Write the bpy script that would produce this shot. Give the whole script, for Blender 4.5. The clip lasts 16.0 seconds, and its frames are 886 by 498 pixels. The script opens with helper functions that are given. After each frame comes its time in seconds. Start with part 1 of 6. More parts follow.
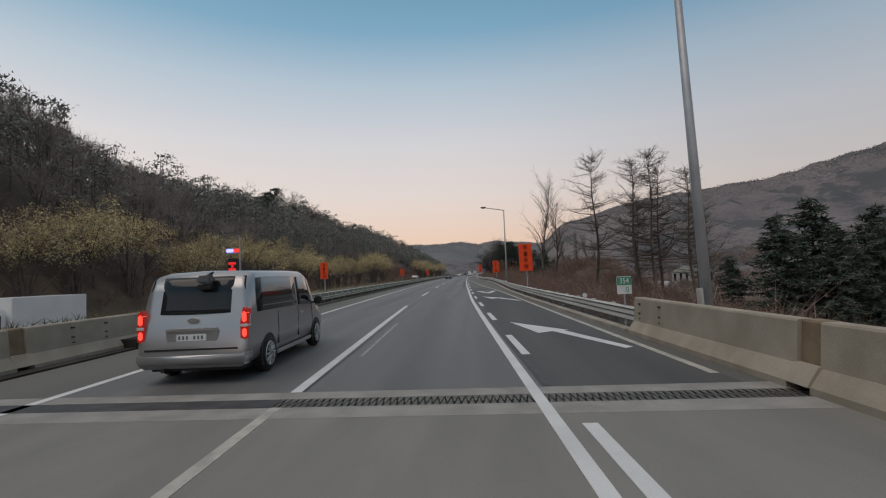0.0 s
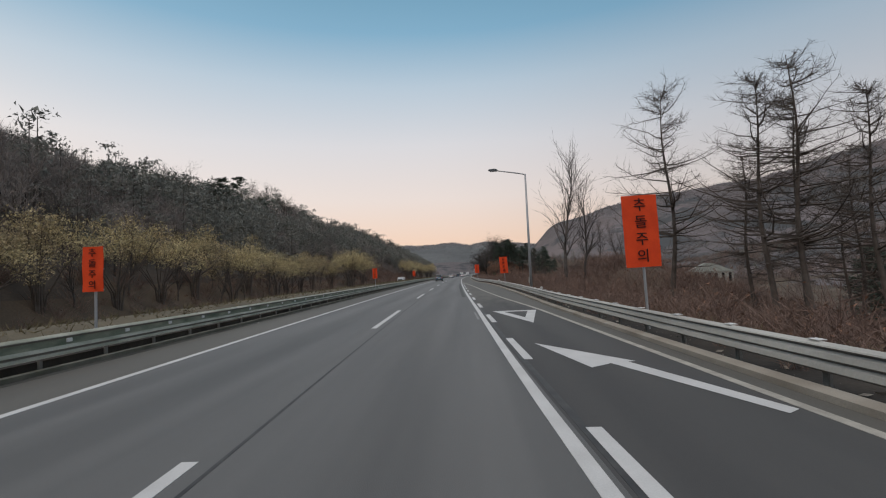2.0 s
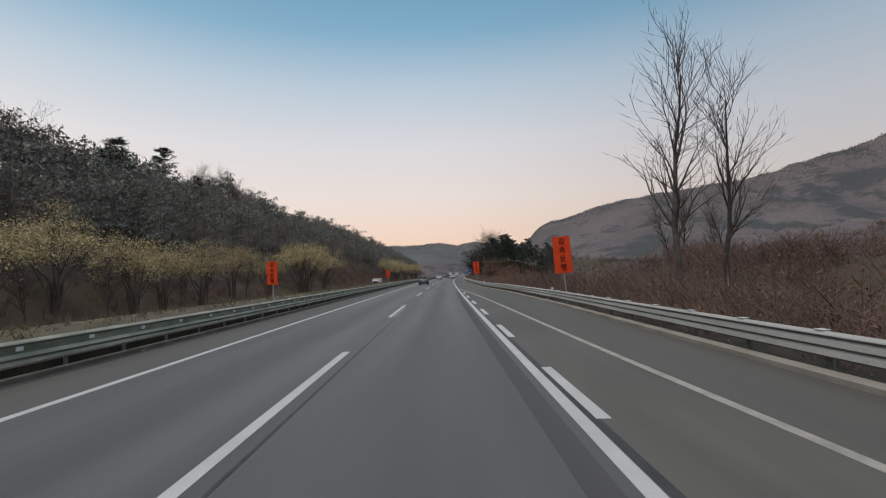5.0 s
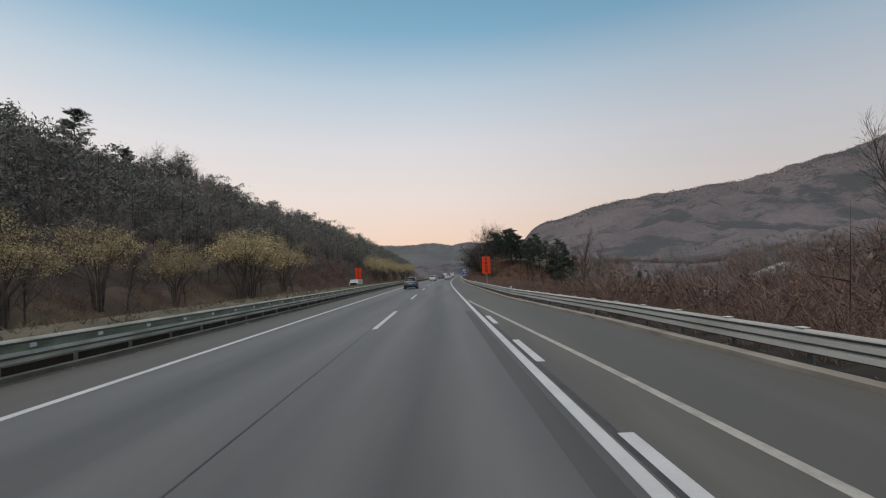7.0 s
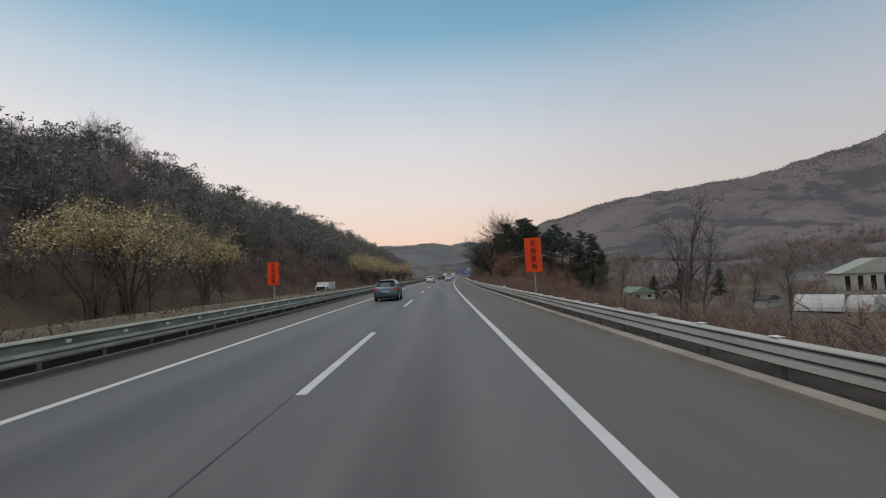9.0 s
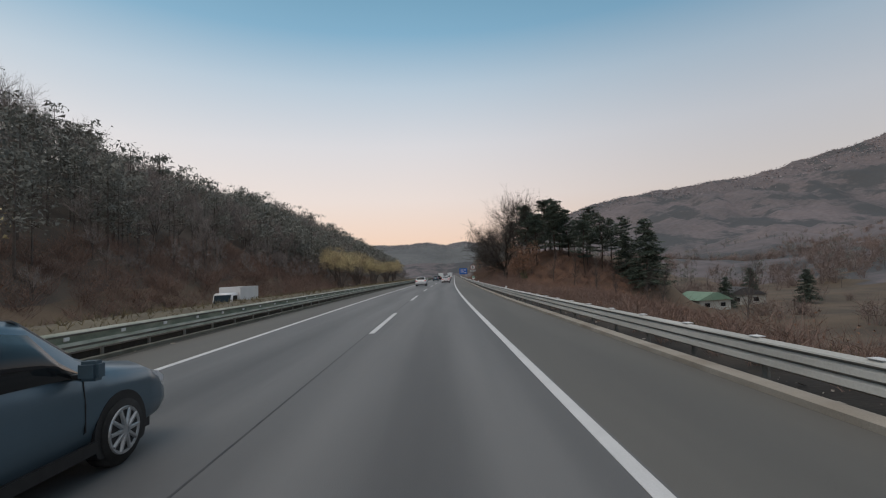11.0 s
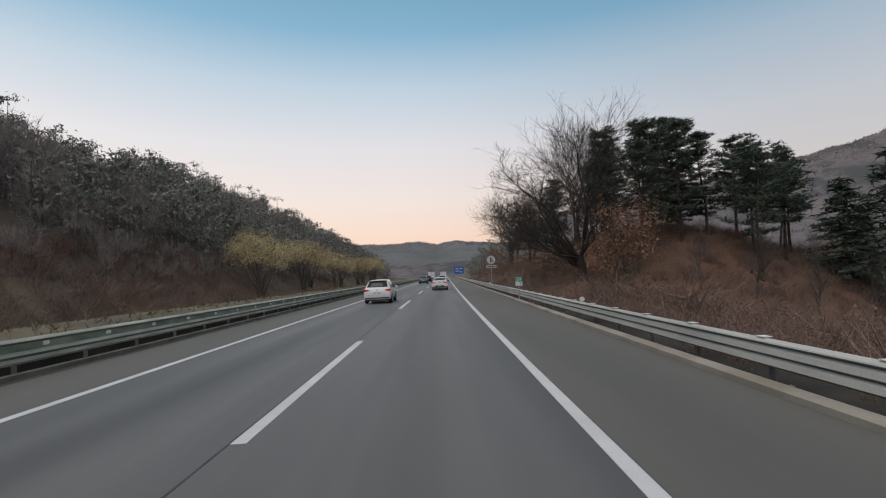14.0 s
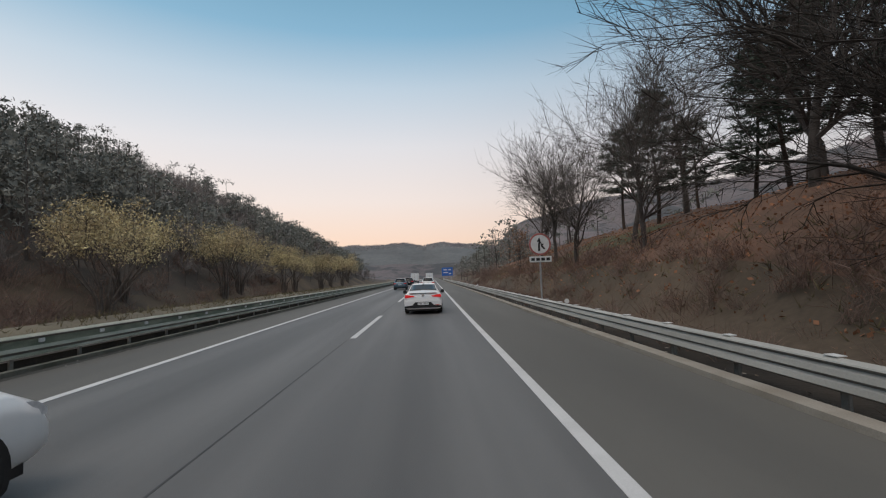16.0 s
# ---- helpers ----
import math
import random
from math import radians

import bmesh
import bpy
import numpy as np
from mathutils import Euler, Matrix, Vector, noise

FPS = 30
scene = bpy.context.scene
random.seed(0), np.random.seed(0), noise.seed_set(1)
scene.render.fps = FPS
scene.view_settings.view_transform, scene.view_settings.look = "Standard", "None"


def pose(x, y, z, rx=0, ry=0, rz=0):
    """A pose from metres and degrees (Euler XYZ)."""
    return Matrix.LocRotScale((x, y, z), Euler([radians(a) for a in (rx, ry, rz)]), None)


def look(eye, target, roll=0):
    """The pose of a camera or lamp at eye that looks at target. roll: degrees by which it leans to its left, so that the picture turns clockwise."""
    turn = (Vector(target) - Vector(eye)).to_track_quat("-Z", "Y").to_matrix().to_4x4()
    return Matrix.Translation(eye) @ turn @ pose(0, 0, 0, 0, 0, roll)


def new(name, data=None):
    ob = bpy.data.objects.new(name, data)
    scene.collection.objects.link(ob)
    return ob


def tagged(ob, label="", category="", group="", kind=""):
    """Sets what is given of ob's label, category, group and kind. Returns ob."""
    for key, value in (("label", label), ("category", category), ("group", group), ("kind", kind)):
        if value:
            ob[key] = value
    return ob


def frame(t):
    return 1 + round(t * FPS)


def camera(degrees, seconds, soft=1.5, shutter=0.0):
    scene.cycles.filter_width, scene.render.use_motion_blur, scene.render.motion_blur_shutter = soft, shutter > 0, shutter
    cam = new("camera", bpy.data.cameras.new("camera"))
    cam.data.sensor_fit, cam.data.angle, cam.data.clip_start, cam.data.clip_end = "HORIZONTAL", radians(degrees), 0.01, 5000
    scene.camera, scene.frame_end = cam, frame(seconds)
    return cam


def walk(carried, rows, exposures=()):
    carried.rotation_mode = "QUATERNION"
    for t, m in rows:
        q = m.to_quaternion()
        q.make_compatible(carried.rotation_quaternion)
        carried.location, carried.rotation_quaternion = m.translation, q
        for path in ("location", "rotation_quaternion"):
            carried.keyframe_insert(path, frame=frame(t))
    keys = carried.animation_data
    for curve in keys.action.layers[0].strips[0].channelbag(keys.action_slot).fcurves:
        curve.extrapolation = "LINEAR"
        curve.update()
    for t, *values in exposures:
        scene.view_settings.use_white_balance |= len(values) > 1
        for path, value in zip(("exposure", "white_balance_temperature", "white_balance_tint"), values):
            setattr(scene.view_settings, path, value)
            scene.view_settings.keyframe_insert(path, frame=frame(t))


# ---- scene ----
cam = camera(87.08, 16.0, soft=1.15)
# seconds, x, y, yaw to the right, tilt up, roll
ROWS = [
    (0, 4.73, -0.00, -3.96, 3.01, -2.34),
    (0.5, 4.37, 5.65, -3.78, 2.96, -2.11),
    (1, 4.05, 11.29, -3.49, 3.17, -2.26),
    (1.5, 3.76, 16.80, -3.26, 3.12, -2.51),
    (2, 3.51, 22.48, -2.84, 3.10, -2.57),
    (2.5, 3.25, 27.99, -2.67, 3.10, -2.55),
    (3, 2.95, 33.57, -2.33, 3.21, -2.53),
    (3.5, 2.71, 39.06, -2.06, 3.23, -2.55),
    (4, 2.46, 44.28, -1.74, 3.18, -2.59),
    (6.5, 1.44, 74.64, -0.70, 3.11, -2.23),
    (7, 1.25, 81.19, -0.51, 3.16, -2.23),
    (7.5, 1.09, 88.04, -0.48, 3.18, -2.33),
    (8, 0.97, 95.16, -0.50, 3.20, -2.43),
    (8.5, 0.81, 102.50, -0.46, 3.21, -2.48),
    (9, 0.69, 110.21, -0.39, 3.20, -2.50),
    (11.5, 0.15, 152.60, 0.30, 3.19, -2.42),
    (12, 0.10, 161.03, 0.36, 3.15, -2.52),
    (12.5, 0.02, 169.57, 0.40, 3.15, -2.55),
    (13, 0.01, 177.72, 0.62, 3.11, -2.43),
    (13.5, 0.10, 185.99, 0.88, 3.13, -2.51),
    (14, 0.21, 194.32, 1.27, 3.12, -2.47),
    (14.5, 0.35, 202.76, 1.57, 3.12, -2.47),
    (15, 0.51, 210.92, 2.02, 3.18, -2.47),
    (15.5, 0.64, 218.31, 2.56, 3.24, -2.23),
    (16, 0.72, 225.80, 3.01, 3.29, -2.03),
]
walk(cam, [(t, pose(x, y, 1.8, 90 + tilt, 0, -yaw) @ pose(0, 0, 0, 0, 0, roll)) for t, x, y, yaw, tilt, roll in ROWS],
     ((0, -0.12), (0.5, -0.10), (1.0, 0.0), (9.0, 0.0), (13.2, 0.0), (14.0, 0.12), (16.0, 0.13)))

# ---- world and light ----
world = bpy.data.worlds.new("world")
scene.world = world
world.use_nodes = True
wn, wl = world.node_tree.nodes, world.node_tree.links
sky = wn.new("ShaderNodeTexSky")
sky.sky_type, sky.sun_disc = "NISHITA", False
sky.sun_elevation, sky.sun_rotation = radians(4), radians(-70)
sky.air_density, sky.dust_density = 1.0, 2.0
coord, sep, ramp, mix = (wn.new("ShaderNode" + k) for k in ("TexCoord", "SeparateXYZ", "ValToRGB", "Mix"))
wl.new(coord.outputs["Generated"], sep.inputs[0])
wl.new(sep.outputs["Z"], ramp.inputs[0])
SKY = [(0.00, (0.877, 0.606, 0.463)), (0.07, (0.857, 0.626, 0.512)), (0.16, (0.796, 0.687, 0.650)), (0.27, (0.683, 0.667, 0.694)),
       (0.38, (0.469, 0.566, 0.660)), (0.47, (0.214, 0.404, 0.561)), (0.56, (0.143, 0.313, 0.453)), (0.72, (0.459, 0.505, 0.571)), (1.00, (0.673, 0.667, 0.670))]
el = ramp.color_ramp.elements
while len(el) < len(SKY):
    el.new(0.5)
for e, (p, col) in zip(el, SKY):
    e.position, e.color = p, (*col, 1)
# the side away from the sunset is dimmer and bluer
dim, side = wn.new("ShaderNodeMix"), wn.new("ShaderNodeMapRange")
side.interpolation_type = "SMOOTHSTEP"
side.inputs["From Min"].default_value, side.inputs["From Max"].default_value = -0.1, 0.75
wl.new(sep.outputs["X"], side.inputs["Value"])
dim.data_type, dim.blend_type = "RGBA", "MULTIPLY"
dim.inputs["B"].default_value = (0.69, 0.73, 0.765, 1)
wl.new(side.outputs["Result"], dim.inputs["Factor"])
wl.new(ramp.outputs[0], dim.inputs["A"])
mix.data_type, mix.blend_type = "RGBA", "MIX"
mix.inputs["Factor"].default_value = 0.97
wl.new(sky.outputs[0], mix.inputs["A"])
wl.new(dim.outputs["Result"], mix.inputs["B"])
wl.new(mix.outputs["Result"], wn["Background"].inputs[0])
wn["Background"].inputs[1].default_value = 1.0
sun = new("sun", bpy.data.lights.new("sun", "SUN"))
sun.data.energy, sun.data.angle, sun.data.color = 1.1, radians(50), (1.0, 0.84, 0.70)
sun.matrix_world = look((0, 0, 0), (0.35, 0.35, -0.87))

# ---- materials ----
def material(name, col, col2=None, scale=3.0, rough=0.85, metal=0.0, bump=0.0, bscale=60.0, spec=0.4, stretch=(1, 1, 1), grain=0.25, island=0.0, obj=0.0, emit=None):
    """Two-tone surface: broad patches from col to col2, fine grain, relief."""
    m = bpy.data.materials.new(name)
    m.use_nodes = True
    n, l = m.node_tree.nodes, m.node_tree.links
    b = n["Principled BSDF"]
    b.inputs["Roughness"].default_value, b.inputs["Metallic"].default_value = rough, metal
    b.inputs["Specular IOR Level"].default_value = spec
    col2 = col2 or tuple(c * 0.75 for c in col)
    tc, mp = n.new("ShaderNodeTexCoord"), n.new("ShaderNodeMapping")
    geo = n.new("ShaderNodeNewGeometry")
    mp.inputs["Scale"].default_value = stretch
    l.new(geo.outputs["Position"], mp.inputs[0])
    big, fine = n.new("ShaderNodeTexNoise"), n.new("ShaderNodeTexNoise")
    big.inputs["Scale"].default_value, big.inputs["Detail"].default_value = scale, 5
    fine.inputs["Scale"].default_value, fine.inputs["Detail"].default_value = bscale, 3
    l.new(mp.outputs[0], big.inputs[0]), l.new(geo.outputs["Position"], fine.inputs[0])
    cr = n.new("ShaderNodeValToRGB")
    cr.color_ramp.elements[0].position, cr.color_ramp.elements[1].position = 0.35, 0.66
    cr.color_ramp.elements[0].color, cr.color_ramp.elements[1].color = (*col, 1), (*col2, 1)
    l.new(big.outputs["Fac"], cr.inputs[0])
    hsv = n.new("ShaderNodeHueSaturation")
    l.new(cr.outputs[0], hsv.inputs["Color"])
    val = n.new("ShaderNodeMath")
    val.operation = "MULTIPLY_ADD"
    val.inputs[1].default_value, val.inputs[2].default_value = 2 * grain, 1 - grain
    l.new(fine.outputs["Fac"], val.inputs[0])
    last = val
    for amount, source in ((island, geo.outputs["Random Per Island"]), (obj, n.new("ShaderNodeObjectInfo").outputs["Random"])):
        if amount:
            add = n.new("ShaderNodeMath")
            add.operation = "MULTIPLY_ADD"
            add.inputs[1].default_value = amount
            l.new(source, add.inputs[0]), l.new(last.outputs[0], add.inputs[2])
            last = add
    l.new(last.outputs[0], hsv.inputs["Value"])
    l.new(hsv.outputs[0], b.inputs["Base Color"])
    if bump:
        bp = n.new("ShaderNodeBump")
        bp.inputs["Strength"].default_value, bp.inputs["Distance"].default_value = bump, 0.02
        l.new(fine.outputs["Fac"], bp.inputs["Height"]), l.new(bp.outputs[0], b.inputs["Normal"])
    if emit:
        b.inputs["Emission Color"].default_value, b.inputs["Emission Strength"].default_value = (*emit[0], 1), emit[1]
    return m

ASPHALT = material("asphalt", (0.091, 0.091, 0.091), (0.135, 0.134, 0.132), 0.75, 0.62, bump=0.25, bscale=90, stretch=(1.2, 0.05, 1), grain=0.16, spec=0.5)
ASPHALT_TAN = material("asphalt_tan", (0.098, 0.095, 0.087), (0.130, 0.125, 0.113), 0.5, 0.74, bump=0.25, bscale=80, stretch=(1, 0.08, 1), grain=0.15)
DECK = material("deck_concrete", (0.165, 0.159, 0.146), (0.212, 0.203, 0.185), 0.9, 0.85, bump=0.2, bscale=50, stretch=(1, 0.25, 1), grain=0.12)
CONCRETE = material("concrete", (0.27, 0.235, 0.185), (0.35, 0.31, 0.25), 1.4, 0.9, bump=0.3, bscale=40, grain=0.15)
CONCRETE_PALE = material("concrete_pale", (0.22, 0.21, 0.195), (0.29, 0.28, 0.26), 2.0, 0.9, bump=0.3, bscale=50, grain=0.18)
CONCRETE_BROWN = material("concrete_brown", (0.17, 0.12, 0.08), (0.23, 0.17, 0.11), 3.0, 0.9, bump=0.2)
KERB = material("kerb_concrete", (0.35, 0.325, 0.285), (0.25, 0.222, 0.185), 0.9, 0.92, bump=0.3, bscale=45, grain=0.2)
KERB_MOSSY = material("kerb_mossy", (0.15, 0.145, 0.12), (0.085, 0.085, 0.065), 1.6, 0.92, bump=0.3, bscale=40, grain=0.25)
GUTTER = material("gutter_dirt", (0.050, 0.047, 0.042), (0.085, 0.080, 0.070), 1.1, 0.95, bump=0.4, bscale=30, grain=0.3, stretch=(1, 0.3, 1))
PAINT = material("road_paint", (0.60, 0.60, 0.60), (0.52, 0.52, 0.52), 1.3, 0.65, bump=0.1, bscale=70, grain=0.14)
PAINT_WORN = material("road_paint_worn", (0.36, 0.36, 0.36), (0.17, 0.17, 0.17), 6.0, 0.75, grain=0.3)
SEAM = material("tar_seam", (0.03, 0.03, 0.032), (0.06, 0.06, 0.06), 3.0, 0.6)
PLATE_STEEL = material("finger_plate_steel", (0.13, 0.122, 0.110), (0.085, 0.078, 0.068), 5.0, 0.6, 0.3)
STEEL_DARK = material("joint_steel", (0.05, 0.05, 0.05), (0.09, 0.08, 0.07), 8.0, 0.5, 0.7)
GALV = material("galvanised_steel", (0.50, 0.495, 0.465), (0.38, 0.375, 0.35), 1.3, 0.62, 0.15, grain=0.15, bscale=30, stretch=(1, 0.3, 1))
# darkened copy of the steel: shade painted on downward folds and posts
GALV_SHADE = material("galvanised_steel_shaded", (0.20, 0.195, 0.18), (0.13, 0.125, 0.115), 1.6, 0.7, 0.1, grain=0.25, bscale=30, stretch=(1, 0.3, 1))
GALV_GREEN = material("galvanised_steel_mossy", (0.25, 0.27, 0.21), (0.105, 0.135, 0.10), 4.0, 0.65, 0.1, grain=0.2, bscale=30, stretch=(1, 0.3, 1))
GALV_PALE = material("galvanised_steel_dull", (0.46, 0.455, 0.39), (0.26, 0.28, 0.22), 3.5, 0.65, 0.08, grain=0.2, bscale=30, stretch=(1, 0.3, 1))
POLE = material("pole_steel", (0.42, 0.43, 0.45), (0.34, 0.35, 0.37), 2.0, 0.5, 0.4, grain=0.1)
LAMP_GREY = material("lamp_housing", (0.10, 0.11, 0.12), (0.14, 0.15, 0.16), 4.0, 0.5, 0.3)
ORANGE = material("orange_cloth", (0.86, 0.075, 0.012), (0.76, 0.06, 0.010), 2.5, 0.75, grain=0.08, bscale=25)
LETTER = material("letter_paint", (0.035, 0.008, 0.006), None, 5, 0.8)
SIGN_WHITE = material("sign_white", (0.70, 0.71, 0.71), (0.6, 0.61, 0.61), 5, 0.45, grain=0.06)
SIGN_GREEN = material("sign_green", (0.06, 0.30, 0.19), (0.05, 0.26, 0.16), 5, 0.45, grain=0.06)
SIGN_RED = material("sign_red", (0.40, 0.13, 0.12), None, 5, 0.45)
SIGN_BLUE = material("sign_blue", (0.02, 0.13, 0.50), (0.02, 0.11, 0.42), 1, 0.45, grain=0.06)
BLACK = material("black_plastic", (0.012, 0.012, 0.013), (0.02, 0.02, 0.021), 6, 0.5)
RUBBER = material("rubber", (0.016, 0.016, 0.016), (0.028, 0.027, 0.026), 9, 0.9, bump=0.2)
CHROME = material("chrome", (0.6, 0.61, 0.62), (0.5, 0.5, 0.51), 5, 0.2, 0.9, grain=0.05)
RIM = material("alloy_rim", (0.42, 0.43, 0.44), (0.32, 0.33, 0.34), 8, 0.35, 0.6, grain=0.1)
SILVER = material("silver_paint", (0.40, 0.395, 0.40), (0.36, 0.355, 0.36), 0.8, 0.28, 0.65, grain=0.04, bscale=300)
WHITE = material("white_paint", (0.72, 0.73, 0.74), (0.66, 0.67, 0.68), 1.0, 0.28, 0.0, grain=0.04, bscale=200, spec=0.6)
BLUEGREY = material("bluegrey_paint", (0.10, 0.15, 0.19), (0.085, 0.13, 0.165), 1.0, 0.28, 0.5, grain=0.04, bscale=200)
DARKCAR = material("dark_paint", (0.025, 0.026, 0.03), (0.035, 0.036, 0.04), 1.0, 0.25, 0.4, grain=0.04, bscale=200)
GLASS = material("tinted_glass", (0.012, 0.014, 0.016), (0.016, 0.018, 0.02), 1, 0.06, 0.0, grain=0.02, spec=0.38)
TAIL = material("tail_lamp", (0.40, 0.012, 0.014), (0.30, 0.010, 0.012), 20, 0.25, grain=0.1, emit=((1.0, 0.03, 0.03), 0.26))
BRAKE = material("brake_light", (0.6, 0.02, 0.02), None, 30, 0.3, grain=0.1, emit=((1.0, 0.09, 0.06), 1.3))
TAIL_DIM = material("tail_lamp_dim", (0.35, 0.015, 0.015), None, 20, 0.25, grain=0.1, emit=((1.0, 0.05, 0.03), 0.15))
CLEAR = material("lamp_clear", (0.65, 0.65, 0.66), (0.5, 0.5, 0.52), 20, 0.15, grain=0.1)
LED_RED = material("led_red", (0.4, 0.02, 0.02), None, 20, 0.4, emit=((1.0, 0.03, 0.03), 1.6))
DISPLAY_RED = material("display_red", (0.4, 0.02, 0.02), None, 20, 0.4, emit=((1.0, 0.03, 0.03), 0.7))
LED_BLUE = material("led_blue", (0.1, 0.1, 0.5), None, 20, 0.4, emit=((0.25, 0.25, 1.0), 3.0))
BARK = material("bark", (0.075, 0.060, 0.052), (0.115, 0.096, 0.083), 2.0, 0.95, bump=0.4, bscale=25, obj=0.25)
BARK_GREY = material("bark_grey", (0.062, 0.052, 0.048), (0.10, 0.088, 0.080), 2.0, 0.95, bump=0.4, bscale=25, obj=0.25)
BARK_DARK = material("bark_dark", (0.034, 0.029, 0.026), (0.062, 0.053, 0.047), 1.6, 0.95, bump=0.6, bscale=18)
BARK_RED = material("bark_pine", (0.075, 0.050, 0.038), (0.045, 0.036, 0.032), 1.2, 0.95, bump=0.4, bscale=20, obj=0.2)
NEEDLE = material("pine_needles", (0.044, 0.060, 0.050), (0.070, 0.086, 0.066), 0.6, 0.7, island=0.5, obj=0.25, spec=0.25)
# paler, greyer needles for the hillside: haze lifted into their colour
NEEDLE_WOOD_HAZED = material("pine_needles_wood_hazed", (0.150, 0.158, 0.142), (0.200, 0.201, 0.182), 0.16, 0.85, island=0.2, spec=0.2)
TWIG_WOOD = material("twigs_wood", (0.255, 0.226, 0.212), (0.195, 0.173, 0.164), 0.14, 0.95, spec=0.2, island=0.3)
TWIG_VALLEY = material("twigs_valley", (0.19, 0.145, 0.128), (0.12, 0.098, 0.092), 0.05, 0.95, spec=0.2, island=0.5)
LEAF_OLIVE = material("olive_leaves", (0.365, 0.31, 0.17), (0.26, 0.205, 0.125), 0.25, 0.75, island=0.6, obj=0.5, spec=0.2)
LEAF_BROWN = material("dry_leaves", (0.26, 0.15, 0.10), (0.16, 0.092, 0.062), 1.0, 0.85, island=0.7, obj=0.3, spec=0.2)
BRUSH = material("dry_brush", (0.122, 0.084, 0.072), (0.180, 0.126, 0.105), 0.25, 0.95, island=0.7, spec=0.2)
BRUSH_LEAF = material("brush_leaves", (0.19, 0.102, 0.068), (0.12, 0.074, 0.054), 1.0, 0.85, island=0.6, spec=0.2)
GRASS = material("dry_grass", (0.150, 0.122, 0.075), (0.095, 0.082, 0.048), 0.3, 0.9, island=0.6, spec=0.2)
LITTER = material("leaf_litter", (0.27, 0.135, 0.078), (0.17, 0.088, 0.055), 0.8, 0.9, island=0.8, spec=0.2)
# soil with the shade under the rails put into its colour
SHADED_SOIL = material("verge_soil_shaded", (0.022, 0.019, 0.016), (0.048, 0.040, 0.032), 0.8, 0.95, bump=0.5, bscale=14, grain=0.35)
SCRAP = material("pale_scrap", (0.34, 0.31, 0.27), (0.14, 0.115, 0.09), 2.5, 0.9, island=0.5)
ROOF_GREEN = material("green_roof", (0.16, 0.26, 0.19), (0.20, 0.30, 0.22), 0.8, 0.7, grain=0.1)
ROOF_PALE = material("pale_roof", (0.30, 0.33, 0.30), (0.36, 0.38, 0.35), 0.8, 0.7, grain=0.1)
ROOF_DARK = material("dark_roof", (0.05, 0.05, 0.055), (0.08, 0.075, 0.075), 1.0, 0.8)
WALL_PALE = material("pale_wall", (0.42, 0.42, 0.38), (0.34, 0.34, 0.31), 0.6, 0.85, grain=0.12)
VINYL = material("greenhouse_vinyl", (0.46, 0.48, 0.48), (0.36, 0.38, 0.38), 0.8, 0.5, grain=0.1)

def ground_material():
    """Grass, brush floor and leaf litter in patches; bare woods on the heights."""
    m = material("ground_cover", (0.125, 0.092, 0.064), (0.070, 0.056, 0.042), 0.12, 0.95, bump=0.6, bscale=6, grain=0.35)
    return m

GROUND = ground_material()

def lane_wear(m):
    """Darker oil stripe along the middle of each lane, paler wheel tracks."""
    n, l = m.node_tree.nodes, m.node_tree.links
    uv, sp, mr, cr, mx, ns, ad = (n.new("ShaderNode" + k) for k in ("UVMap", "SeparateXYZ", "MapRange", "ValToRGB", "Mix", "TexNoise", "Math"))
    uv.uv_map = "lane"
    l.new(uv.outputs[0], sp.inputs[0])
    geo = next(k for k in n if k.bl_idname == "ShaderNodeNewGeometry")
    ns.inputs["Scale"].default_value, ns.inputs["Detail"].default_value = 0.25, 3
    l.new(geo.outputs["Position"], ns.inputs[0])
    ad.operation = "MULTIPLY_ADD"
    ad.inputs[1].default_value = 0.5
    l.new(ns.outputs["Fac"], ad.inputs[0]), l.new(sp.outputs["X"], ad.inputs[2])
    mr.inputs["From Min"].default_value, mr.inputs["From Max"].default_value = -5.77, 2.25
    l.new(ad.outputs[0], mr.inputs["Value"]), l.new(mr.outputs["Result"], cr.inputs[0])
    cr.color_ramp.interpolation = "EASE"
    el = cr.color_ramp.elements
    stops = [(0.0, 0.95), (0.13, 1.08), (0.245, 0.84), (0.37, 1.08), (0.49, 0.98), (0.62, 1.10), (0.74, 0.80), (0.86, 1.06), (1.0, 0.90)]
    while len(el) < len(stops):
        el.new(0.5)
    for e, (p, v) in zip(el, stops):
        e.position, e.color = p, (v, v, v, 1)
    mx.data_type, mx.blend_type = "RGBA", "MULTIPLY"
    mx.inputs["Factor"].default_value = 1.0
    b = n["Principled BSDF"]
    src = b.inputs["Base Color"].links[0].from_socket
    l.new(src, mx.inputs["A"]), l.new(cr.outputs[0], mx.inputs["B"]), l.new(mx.outputs["Result"], b.inputs["Base Color"])

lane_wear(ASPHALT)
ASPHALT_RAMP = material("asphalt_ramp", (0.060, 0.059, 0.060), (0.088, 0.086, 0.085), 0.7, 0.8, bump=0.25, bscale=90, stretch=(1.2, 0.06, 1), grain=0.15)

